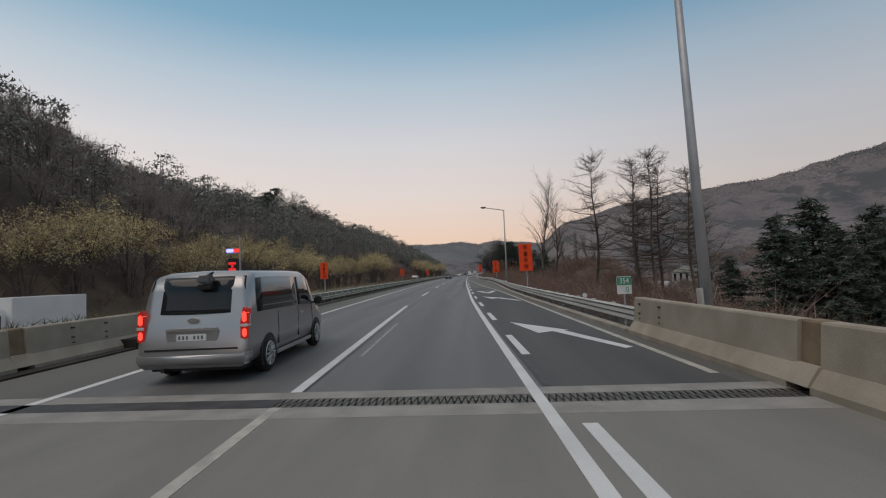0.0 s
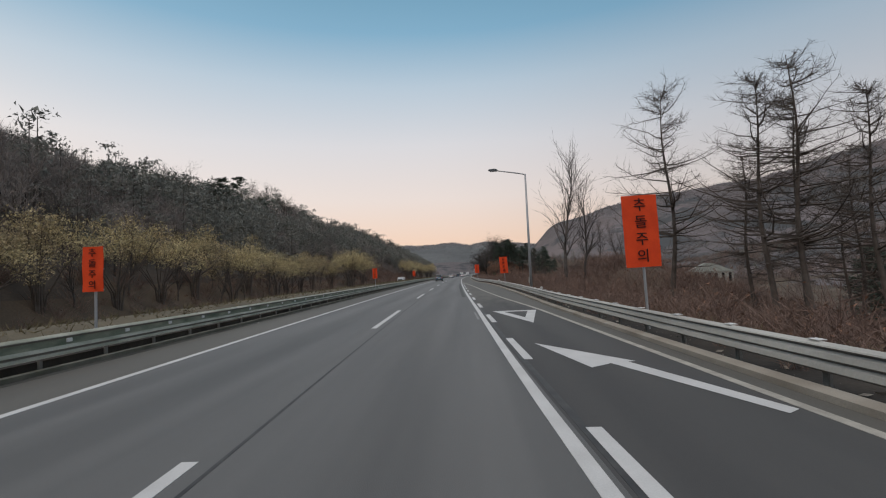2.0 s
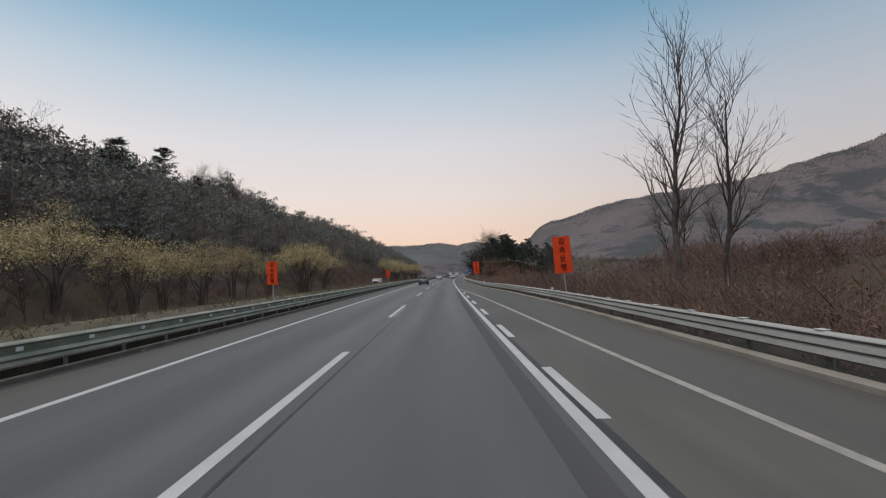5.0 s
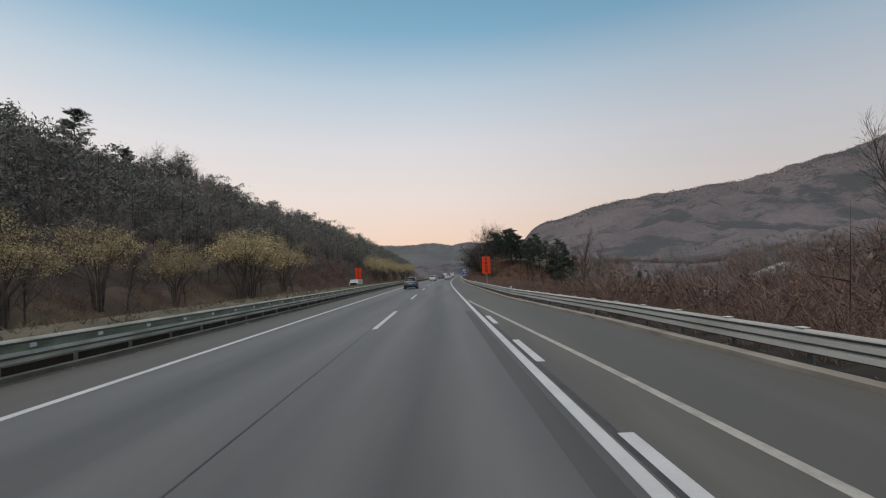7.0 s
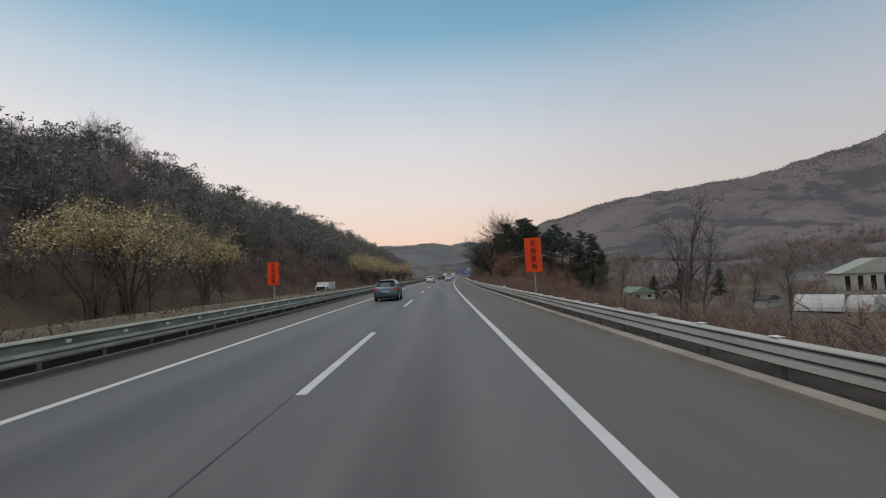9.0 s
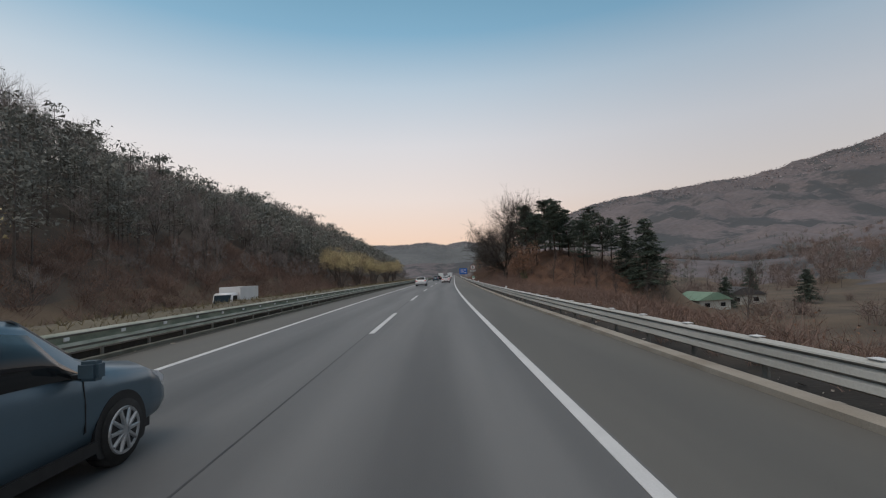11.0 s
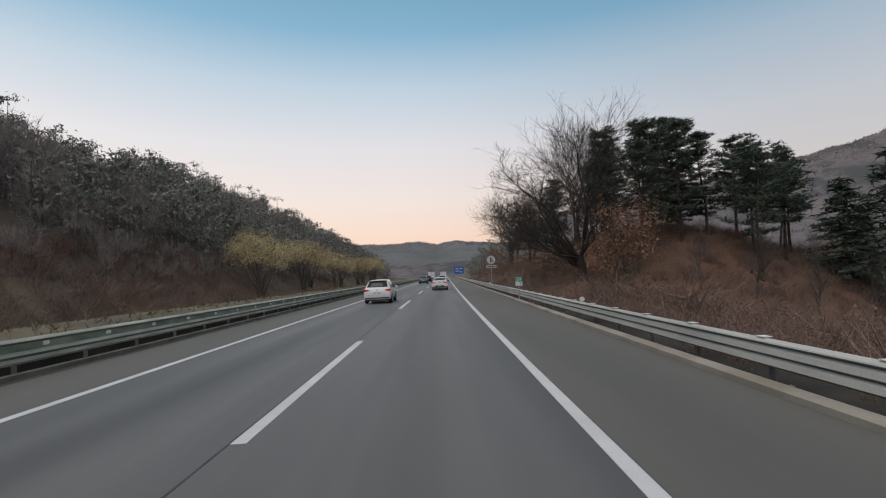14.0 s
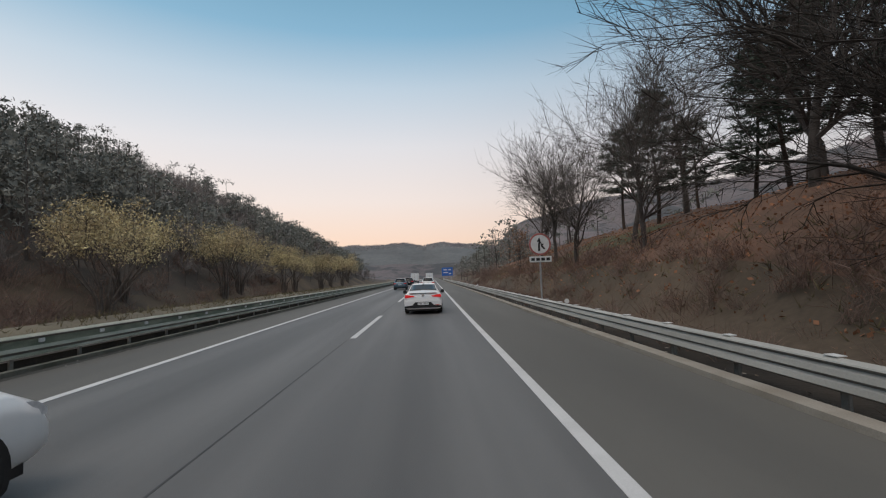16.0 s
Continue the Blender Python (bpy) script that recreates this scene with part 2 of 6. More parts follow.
def worn_out(m, y0, y1, col, col2):
    """The newer dark layer thins out between y0 and y1 to the older surface."""
    n, l = m.node_tree.nodes, m.node_tree.links
    geo = next(k for k in n if k.bl_idname == "ShaderNodeNewGeometry")
    sp, ns, st, ad, mr, mx, cr = (n.new("ShaderNode" + k) for k in ("SeparateXYZ", "TexNoise", "Mapping", "Math", "MapRange", "Mix", "ValToRGB"))
    st.inputs["Scale"].default_value = (1.1, 0.16, 1)
    ns.inputs["Scale"].default_value, ns.inputs["Detail"].default_value = 1.0, 4
    l.new(geo.outputs["Position"], st.inputs[0]), l.new(st.outputs[0], ns.inputs[0]), l.new(geo.outputs["Position"], sp.inputs[0])
    ad.operation = "MULTIPLY_ADD"
    ad.inputs[1].default_value = 24.0
    l.new(ns.outputs["Fac"], ad.inputs[0]), l.new(sp.outputs["Y"], ad.inputs[2])
    mr.interpolation_type = "SMOOTHSTEP"
    mr.inputs["From Min"].default_value, mr.inputs["From Max"].default_value = y0 + 12, y1 + 12
    l.new(ad.outputs[0], mr.inputs["Value"])
    cr.color_ramp.elements[0].position, cr.color_ramp.elements[1].position = 0.35, 0.66
    cr.color_ramp.elements[0].color, cr.color_ramp.elements[1].color = (*col, 1), (*col2, 1)
    l.new(ns.outputs["Fac"], cr.inputs[0])
    mx.data_type = "RGBA"
    b = n["Principled BSDF"]
    src = b.inputs["Base Color"].links[0].from_socket
    l.new(mr.outputs["Result"], mx.inputs["Factor"]), l.new(src, mx.inputs["A"]), l.new(cr.outputs[0], mx.inputs["B"]), l.new(mx.outputs["Result"], b.inputs["Base Color"])

worn_out(ASPHALT_RAMP, 44, 60, (0.106, 0.102, 0.094), (0.142, 0.136, 0.124))
ASPHALT_MID = material("asphalt_seam_band", (0.078, 0.077, 0.076), (0.108, 0.106, 0.103), 0.7, 0.8, stretch=(1.2, 0.06, 1), grain=0.15)
# bare woods lightened and blued: distance haze mixed into the base colour
FAR = material("bare_woods_hazed", (0.178, 0.158, 0.164), (0.128, 0.120, 0.126), 0.006, 1.0, grain=0.30, bscale=0.11, spec=0.05)

def pine_stands(m):
    """Darker stands of pine with ragged edges among the bare woods."""
    n, l = m.node_tree.nodes, m.node_tree.links
    geo = next(k for k in n if k.bl_idname == "ShaderNodeNewGeometry")
    ns, mr, mx = (n.new("ShaderNode" + k) for k in ("TexNoise", "MapRange", "Mix"))
    ns.inputs["Scale"].default_value, ns.inputs["Detail"].default_value, ns.inputs["Roughness"].default_value = 0.0075, 8, 0.68
    l.new(geo.outputs["Position"], ns.inputs[0])
    mr.interpolation_type = "SMOOTHSTEP"
    mr.inputs["From Min"].default_value, mr.inputs["From Max"].default_value = 0.49, 0.57
    mr.inputs["To Max"].default_value = 0.85
    l.new(ns.outputs["Fac"], mr.inputs["Value"])
    mx.data_type = "RGBA"
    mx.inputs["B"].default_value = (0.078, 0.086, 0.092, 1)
    b = n["Principled BSDF"]
    src = b.inputs["Base Color"].links[0].from_socket
    l.new(mr.outputs["Result"], mx.inputs["Factor"]), l.new(src, mx.inputs["A"]), l.new(mx.outputs["Result"], b.inputs["Base Color"])

pine_stands(FAR)
# crest twigs are paled to the same painted haze
TWIG_FAR = material("twigs_far_hazed", (0.330, 0.300, 0.312), (0.270, 0.255, 0.268), 0.006, 1.0, grain=0.10, bscale=0.05, spec=0.05, island=0.05)
# blue-grey of the farthest ridge is haze painted as base colour
FAR_HAZED = material("far_woods_hazed", (0.160, 0.168, 0.172), (0.128, 0.134, 0.138), 0.006, 1.0, grain=0.25, bscale=0.08, spec=0.05)
FOREST_FLOOR = material("forest_floor", (0.165, 0.092, 0.062), (0.100, 0.064, 0.046), 0.45, 0.95, bump=0.6, bscale=5, grain=0.35)
WOOD_FLOOR = material("wood_floor", (0.085, 0.068, 0.055), (0.052, 0.044, 0.038), 0.25, 0.95, bump=0.6, bscale=5, grain=0.35)
MOSS = material("mossy_slope", (0.10, 0.088, 0.042), (0.075, 0.080, 0.036), 0.5, 0.95, bump=0.6, bscale=5, grain=0.35)
STRAW = material("straw_verge", (0.150, 0.128, 0.088), (0.095, 0.080, 0.058), 0.4, 0.95, bump=0.5, bscale=12, grain=0.3)
PAINT_DUSTY = material("road_paint_dusty", (0.45, 0.43, 0.385), (0.31, 0.295, 0.265), 3.0, 0.75, grain=0.2)

# ---- mesh helpers ----
def mesh_np(name, V, tris=None, quads=None, mats=(), mi=None, smooth=False):
    V = np.asarray(V, dtype=np.float32)
    tris = np.zeros((0, 3), int) if tris is None else np.asarray(tris, int)
    quads = np.zeros((0, 4), int) if quads is None else np.asarray(quads, int)
    me = bpy.data.meshes.new(name)
    me.vertices.add(len(V))
    me.vertices.foreach_set("co", V.ravel())
    loops = np.concatenate([tris.ravel(), quads.ravel()]).astype(np.int32)
    me.loops.add(len(loops))
    me.loops.foreach_set("vertex_index", loops)
    n = len(tris) + len(quads)
    me.polygons.add(n)
    start = np.concatenate([np.arange(len(tris)) * 3, len(tris) * 3 + np.arange(len(quads)) * 4]).astype(np.int32)
    me.polygons.foreach_set("loop_start", start)
    for m in mats:
        me.materials.append(m)
    if mi is not None:
        me.polygons.foreach_set("material_index", np.asarray(mi, np.int32))
    me.polygons.foreach_set("use_smooth", np.full(n, smooth))
    me.update(calc_edges=True)
    return me

def place(ob, parent=None, m=None):
    ob.parent = parent
    if m is not None:
        ob.matrix_basis = m
    return ob

def part(name, bm, mat, parent, label="", smooth=False):
    """One mesh object under a thing or a part."""
    me = bpy.data.meshes.new(name)
    bm.to_mesh(me)
    bm.free()
    me.materials.append(mat)
    if smooth:
        me.polygons.foreach_set("use_smooth", [True] * len(me.polygons))
    return tagged(place(new(name, me), parent), label)

def part_me(name, me, parent, label="", m=None):
    return tagged(place(new(name, me), parent, m), label)

def box(bm, x0, x1, y0, y1, z0, z1, bevel=0.0):
    r = bmesh.ops.create_cube(bm, size=1)
    for v in r["verts"]:
        v.co = Vector((x0 if v.co.x < 0 else x1, y0 if v.co.y < 0 else y1, z0 if v.co.z < 0 else z1))
    if bevel:
        es = {e for v in r["verts"] for e in v.link_edges}
        bmesh.ops.bevel(bm, geom=list(es), offset=bevel, segments=2, affect="EDGES")
    return bm

def boxed(*a, **k):
    return box(bmesh.new(), *a, **k)

def rod(bm, a, b, r0, r1=None, sides=10):
    a, b = Vector(a), Vector(b)
    m = Matrix.Translation((a + b) / 2) @ (b - a).to_track_quat("Z", "Y").to_matrix().to_4x4()
    bmesh.ops.create_cone(bm, cap_ends=True, segments=sides, radius1=r0, radius2=r0 if r1 is None else r1, depth=(b - a).length, matrix=m)
    return bm

def rods(*a, **k):
    return rod(bmesh.new(), *a, **k)

def prism(pts, axis, a, b):
    """A polygon in the plane across axis, drawn out from a to b."""
    bm = bmesh.new()
    def at(p, w):
        return {"x": (w, p[0], p[1]), "y": (p[0], w, p[1]), "z": (p[0], p[1], w)}[axis]
    lo, hi = [bm.verts.new(at(p, a)) for p in pts], [bm.verts.new(at(p, b)) for p in pts]
    bm.faces.new(lo[::-1]), bm.faces.new(hi)
    for i in range(len(pts)):
        j = (i + 1) % len(pts)
        bm.faces.new((lo[i], lo[j], hi[j], hi[i]))
    bmesh.ops.recalc_face_normals(bm, faces=bm.faces)
    return bm

def empty(name, m, label, category, group="", kind=""):
    ob = new(name)
    ob.matrix_basis = m
    return tagged(ob, label, category, group, kind)

def smoothstep(a, b, x):
    t = np.clip((np.asarray(x, float) - a) / (b - a), 0, 1)
    return t * t * (3 - 2 * t)

def fbm(x, y, s, seed=0.0):
    """Cheap rolling noise for arrays, about -1 to 1."""
    v = 0
    for k, (f, a) in enumerate(((1, 0.5), (2.1, 0.28), (4.3, 0.15), (8.9, 0.08))):
        p = x * f / s + 3.1 * k + seed
        q = y * f / s - 1.7 * k + seed * 1.3
        v = v + a * (np.sin(p + 1.7 * np.sin(q * 0.7 + k)) + np.sin(q * 1.3 + 1.3 * np.sin(p * 0.9 - k)))
    return v

# ---- the line of the road ----
KY = np.array([-60, -30, 0, 30, 60, 90, 120, 150, 180, 210, 240, 270, 300, 400, 3000.0])
KX = np.array([8.0, 5.85, 4.06, 2.55, 1.55, 0.83, 0.33, -0.02, -0.12, 0.15, 0.72, 1.45, 2.2, 4.7, 70.0])
KS = np.gradient(KX, KY)

def mid(y):
    """x of the road's reference line at y."""
    y = np.clip(np.asarray(y, float), KY[0], KY[-1])
    i = np.clip(np.searchsorted(KY, y) - 1, 0, len(KY) - 2)
    h = KY[i + 1] - KY[i]
    t = (y - KY[i]) / h
    return ((2 * t**3 - 3 * t**2 + 1) * KX[i] + (t**3 - 2 * t**2 + t) * h * KS[i] + (3 * t**2 - 2 * t**3) * KX[i + 1] + (t**3 - t**2) * h * KS[i + 1])

def turn(y):
    """Heading of the road at y, in degrees as Euler z."""
    return -math.degrees(math.atan(float(mid(y + 1) - mid(y - 1)) / 2))

def on_road(u, y, z=0.0, rz=0.0):
    return pose(float(mid(y)) + u, y, z, 0, 0, turn(y) + rz)

LEFT_EDGE, DASHED, RIGHT_EDGE = -6.02, -2.08, 1.90

def kerb_u(y):
    return np.interp(y, [-60, 13, 30, 45, 53, 60, 80, 97, 114, 130, 175, 225, 3000], [5.3, 5.35, 5.3, 5.42, 5.66, 5.88, 6.15, 5.85, 4.78, 4.68, 4.52, 4.76, 4.75])

def median_u(y):
    """Offset of the median guard rail."""
    return np.interp(y, [-60, 12, 50, 110, 180, 3000], [-8.6, -8.5, -8.45, -8.6, -8.78, -8.78])

def right_u(y):
    return np.interp(y, [-60, 30, 45, 110, 150, 178, 215, 3000], [1.80, 1.83, 1.93, 1.88, 1.85, 1.84, 1.88, 1.88])

def shoulder_u(y):
    return np.interp(y, [-60, 13, 28, 45, 55, 66, 80, 90, 100, 112, 3000], [4.98, 5.0, 5.0, 4.78, 4.25, 3.9, 3.6, 3.3, 2.85, 2.2, 2.2])

def strip(name, u0, u1, y0, y1, z0, z1, mat, step=3.0):
    """A long slab that follows the road from y0 to y1, between the offsets u0 and u1."""
    n = max(2, int((y1 - y0) / step) + 1)
    y = np.linspace(y0, y1, n)
    a = mid(y) + (u0(y) if callable(u0) else u0)
    b = mid(y) + (u1(y) if callable(u1) else u1)
    V = np.stack([np.stack([a, y, 0 * y + z0], 1), np.stack([b, y, 0 * y + z0], 1), np.stack([b, y, 0 * y + z1], 1), np.stack([a, y, 0 * y + z1], 1)], 1).reshape(-1, 3)
    q = []
    for i in range(n - 1):
        o, p = 4 * i, 4 * i + 4
        q += [(o + 3, o + 2, p + 2, p + 3), (o, o + 3, p + 3, p), (o + 2, o + 1, p + 1, p + 2), (o + 1, o, p, p + 1)]
    e = 4 * (n - 1)
    q += [(0, 1, 2, 3), (e + 3, e + 2, e + 1, e)]
    me = mesh_np(name, V, quads=q, mats=[mat])
    if mat is ASPHALT:
        ua, ub = (w(y) if callable(w) else w + 0 * y for w in (u0, u1))
        co = np.stack([np.stack([ua, y], 1), np.stack([ub, y], 1), np.stack([ub, y], 1), np.stack([ua, y], 1)], 1).reshape(-1, 2)
        lv = np.empty(len(me.loops), np.int32)
        me.loops.foreach_get("vertex_index", lv)
        me.uv_layers.new(name="lane").data.foreach_set("uv", co[lv].astype(np.float32).ravel())
    return me

def structure(name, me, label):
    return tagged(new(name, me), label, name.replace("_", " "), kind="structure")

# ---- ground ----
M_X = [150, 290, 382, 582, 745, 1018, 1200, 1415, 1700, 2200, 3600]
M_Z = [95, 155, 169, 236, 253, 278, 333, 402, 470, 420, 300]
F_X = [-3200, -1200, -700, -420, -300, -135, -60, 20, 110, 180, 300, 500, 3600]
F_Z = [160, 170, 150, 140, 148, 146, 150, 134, 150, 140, 130, 120, 110]

def ground_z(x, y):
    x, y = np.asarray(x, float), np.asarray(y, float)
    u = x - mid(y)
    a = -u
    z = -0.09 + 0 * u
    # low mound of the median, lower opposite carriageway and the wooded hillside beyond it
    z = z + 0.72 * smoothstep(9.4, 12.2, a) - 1.97 * smoothstep(13.8, 17.2, a)
    far_end = 1 - 0.85 * smoothstep(410, 560, y)
    crest = np.interp(y, [-60, 45, 80, 122, 158, 190, 215, 250, 300, 420, 700], [1.55, 1.52, 1.10, 0.93, 0.98, 1.12, 1.34, 1.12, 1.14, 1.16, 1.0])
    s = np.maximum(a - 28.5, 0)
    hill = 33 * np.tanh(s * 0.62 / 33) - 0.05 * np.maximum(s - 75, 0)
    hill = np.maximum(hill, 0) * crest * far_end * (1 + 0.10 * fbm(x, y, 22)) + 0.9 * fbm(x, y, 7, 2) * smoothstep(27, 36, a)
    z = z + np.where(a > 28, hill, 0)
    # the valley on the other side
    b = u - np.interp(y, [0, 60, 80, 97, 114, 3000], [7.3, 7.9, 8.2, 7.9, 6.9, 6.9])
    v = -3.0 * smoothstep(0.3, 10, b) - 3.9 * smoothstep(10, 36, b) + 0.5 * fbm(x, y, 9, 1) * smoothstep(2, 10, b)
    v = v + 5.6 * np.exp(-((u - 25) / 9) ** 2 - ((y - 82) / 20) ** 2) + 6.8 * np.exp(-((u - 31) / 12) ** 2 - ((y - 107) / 11) ** 2)
    knoll = smoothstep(222, 241, y) * (1 - 0.75 * smoothstep(282, 340, y))
    k = 6.6 * np.tanh(np.maximum(b + 1.9, 0) * 0.56 / 6.6) * (1 - 0.55 * smoothstep(14, 30, b)) * smoothstep(0.0, 1.6, b) * (1 - smoothstep(33, 44, b)) * (1 + 0.07 * fbm(x, y, 6, 4))
    v = v * (1 - knoll * (1 - smoothstep(33, 44, b))) + k * knoll
    v = v + 15 * smoothstep(330, 430, y) * smoothstep(5, 34, b) * (1 - smoothstep(90, 190, b)) * (1 - smoothstep(760, 1000, y)) * (1 + 0.25 * fbm(x, y, 40))
    v = v + np.minimum(0.13 * np.maximum(b - 110, 0), 46) * smoothstep(150, 300, y) * (1 + 0.3 * fbm(x, y, 45, 6))
    z = z + np.where(b > 0, v, 0)
    # mountains
    wob = 1 + 0.05 * fbm(x, y, 130, 5) - 0.10 * np.abs(fbm(x * 1.4, y * 0.5, 60, 8)) * np.clip(np.abs(y - 1670 + 0.12 * x) / 300, 0, 1)
    m = np.interp(x, M_X, M_Z) * np.clip(1 - np.abs(y - 1610 + 0.12 * x - 60) / 800, 0, 1) * wob * smoothstep(90, 330, x)
    f = np.interp(x, F_X, F_Z) * np.clip(1 - np.abs(y - 2250) / 620, 0, 1) * (1 + 0.04 * fbm(x, y, 110, 7))
    return np.maximum(z, np.maximum(m, f) + np.where(y > 800, -3, -30))

def steps(*spec):
    return np.unique(np.concatenate([np.arange(a, b, d) for a, b, d in spec]))

gx = steps((-3600, -400, 160), (-400, -120, 14), (-120, -28, 3), (-28, 48, 1.3), (48, 130, 4), (130, 420, 14), (420, 1700, 11), (1700, 3700, 130))
gy = steps((-1500, -60, 90), (-60, 330, 3), (330, 760, 9), (760, 1000, 30), (1000, 1660, 12), (1660, 2000, 60), (2000, 2300, 20), (2300, 4300, 200))
GX, GY = np.meshgrid(gx, gy)
GZ = ground_z(GX, GY)
# treetops of the far woods make the distant slopes lumpy
GZ = GZ + (GZ > 14) * (GY > 900) * np.random.default_rng(3).uniform(-0.9, 0.9, GZ.shape)
nx = len(gx)
idx = np.arange(GX.size).reshape(GX.shape)
quads = np.stack([idx[:-1, :-1], idx[:-1, 1:], idx[1:, 1:], idx[1:, :-1]], -1).reshape(-1, 4)
centre = (GY[:-1, :-1] + GY[1:, 1:]).ravel() / 2
cu = (GX[:-1, :-1] + GX[1:, 1:]).ravel() / 2 - mid(centre)
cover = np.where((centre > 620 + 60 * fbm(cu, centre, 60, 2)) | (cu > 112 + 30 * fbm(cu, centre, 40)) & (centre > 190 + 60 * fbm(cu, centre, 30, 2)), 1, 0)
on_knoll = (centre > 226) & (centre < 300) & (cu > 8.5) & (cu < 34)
# farthest ridge gets the haze-coloured cover
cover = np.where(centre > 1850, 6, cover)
cover = np.where(on_knoll, 2, cover)
cover = np.where(on_knoll & (fbm(cu, centre, 5, 3) > 0.34) & (cu < 15), 3, cover)
cover = np.where((cu > -16.5) & (cu < -10.0) & (centre < 400), 4, cover)
cover = np.where((cu < -33) & (centre < 620), 5, cover)
ground = structure("ground", mesh_np("ground", np.stack([GX, GY, GZ], -1).reshape(-1, 3), quads=quads, mats=[GROUND, FAR, FOREST_FLOOR, MOSS, STRAW, WOOD_FLOOR, FAR_HAZED], mi=cover, smooth=True),
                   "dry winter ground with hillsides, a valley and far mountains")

# ---- road ----
road = structure("road", strip("road", LEFT_EDGE, RIGHT_EDGE + 0.1, 7.35, 1500, -0.3, 0, ASPHALT), "worn grey asphalt of a two-lane motorway carriageway")
bridge_deck = structure("bridge_deck", strip("bridge_deck", -9.4, 5.6, -60, 6.0, -0.3, 0.0, DECK), "pale beige concrete bridge deck before the expansion joint")
ramp_lane = structure("ramp_lane", strip("ramp_lane", RIGHT_EDGE + 0.1, shoulder_u, 7.35, 112, -0.3, 0, ASPHALT_RAMP), "darker asphalt of the merging lane")
shoulder = structure("shoulder", strip("shoulder", shoulder_u, kerb_u, 7.35, 112, -0.3, 0.0, ASPHALT_TAN), "tan-grey paved hard shoulder")
structure("shoulder_far", strip("shoulder_far", RIGHT_EDGE + 0.1, kerb_u, 112, 1500, -0.3, 0.0, ASPHALT_TAN), "tan-grey paved hard shoulder beside the guard rail")
structure("shoulder_median", strip("shoulder_median", lambda y: median_u(y) + 0.1, LEFT_EDGE, 7.35, 1500, -0.3, 0.0, ASPHALT_TAN), "narrow tan-grey shoulder along the median")
structure("road_opposite", strip("road_opposite", -27.0, -17.5, -60, 700, -1.6, -1.27, ASPHALT), "lower asphalt carriageway for oncoming traffic")

def marking(name, u0, u1, y0, y1, mat=PAINT, z=0.006):
    return part_me(name, strip(name, u0, u1, y0, y1, -0.002, z, mat), road)

marking("edge_line", LEFT_EDGE - 0.09, LEFT_EDGE + 0.09, -40, 1200)
marking("edge_line", lambda y: right_u(y) - 0.065, lambda y: right_u(y) + 0.11, -40, 1200)
marking("shoulder_line", lambda y: shoulder_u(y) - 0.16, lambda y: shoulder_u(y) - 0.01, 8, 113, PAINT_DUSTY)
def lane_u(y):
    return np.interp(y, [-60, 8, 28, 3000], [-1.86, -1.88, DASHED, DASHED])

marking("lane_line", lambda y: lane_u(y) - 0.09, lambda y: lane_u(y) + 0.09, 7.35, 27.2)
marking("worn_lane_line", lambda y: lane_u(y) - 0.08, lambda y: lane_u(y) + 0.08, -40, 6.5, PAINT_DUSTY)
for y0 in [38.9, 59.1, 76.6, 97.5, 117.7, 138.5, 159.3, 179.1, 199.7, 220.5] + [240.2 + 20.12 * i for i in range(20)]:
    marking("lane_dash", DASHED - 0.09, DASHED + 0.09, y0, y0 + 8.1)
for y0 in [3.4] + [10.2 + 7.31 * i for i in range(13)]:
    marking("merge_dash", 2.12, 2.30, y0 if y0 > 5 else -6, y0 + 3.1 if y0 > 5 else 5.6)
marking("old_lane_dash", DASHED + 0.60, DASHED + 0.68, 10.5, 17.5, PAINT_WORN, 0.005)
marking("old_lane_dash", DASHED + 0.15, DASHED + 0.26, 76.5, 82.5, PAINT_WORN, 0.005)
marking("tar_seam", DASHED - 0.125, DASHED - 0.095, 74, 500, SEAM, 0.003)
marking("tar_seam", DASHED + 0.30, DASHED + 0.35, 7.4, 76, SEAM, 0.003)
marking("tar_seam", 2.05, 2.16, 7.4, 112, SEAM, 0.003)
marking("dark_seam_band", 1.42, 1.72, 58, 104, ASPHALT_MID, 0.002)
marking("worn_edge", RIGHT_EDGE - 0.22, RIGHT_EDGE - 0.14, 40.6, 43.9, PAINT_WORN, 0.004)

def arrow_marking(y):
    """A long merging arrow that points towards the lane."""
    bm = bmesh.new()
    for pts in ([(5.82, 16.6), (7.35, 13.95), (6.85, 13.82), (6.42, 13.5)], [(6.86, 13.82), (7.20, 13.92), (8.14, 10.75), (7.93, 10.6)]):
        bm.faces.new([bm.verts.new((p[0], p[1], 0.007)) for p in pts])
    bmesh.ops.recalc_face_normals(bm, faces=bm.faces)
    ob = part("arrow_marking", bm, PAINT, road)
    ob.matrix_basis = Matrix.Translation((float(mid(y) - mid(13.5)) + 0.08 * (y > 20), y - 13.5, 0))

arrow_marking(13.5)
arrow_marking(31.1)

def triangle_marking():
    """The hollow give-way triangle in the merging lane."""
    bm = bmesh.new()
    out, inn = [(4.58, 44.05), (6.55, 43.95), (5.70, 38.75)], [(5.06, 43.5), (6.10, 43.45), (5.66, 40.7)]
    o, i = [bm.verts.new((*p, 0.007)) for p in out], [bm.verts.new((*p, 0.007)) for p in inn]
    for k in range(3):
        j = (k + 1) % 3
        bm.faces.new((o[k], o[j], i[j], i[k]))
    bmesh.ops.recalc_face_normals(bm, faces=bm.faces)
    for f in bm.faces:
        if f.normal.z < 0:
            f.normal_flip()
    part("triangle_marking", bm, PAINT, road)

triangle_marking()

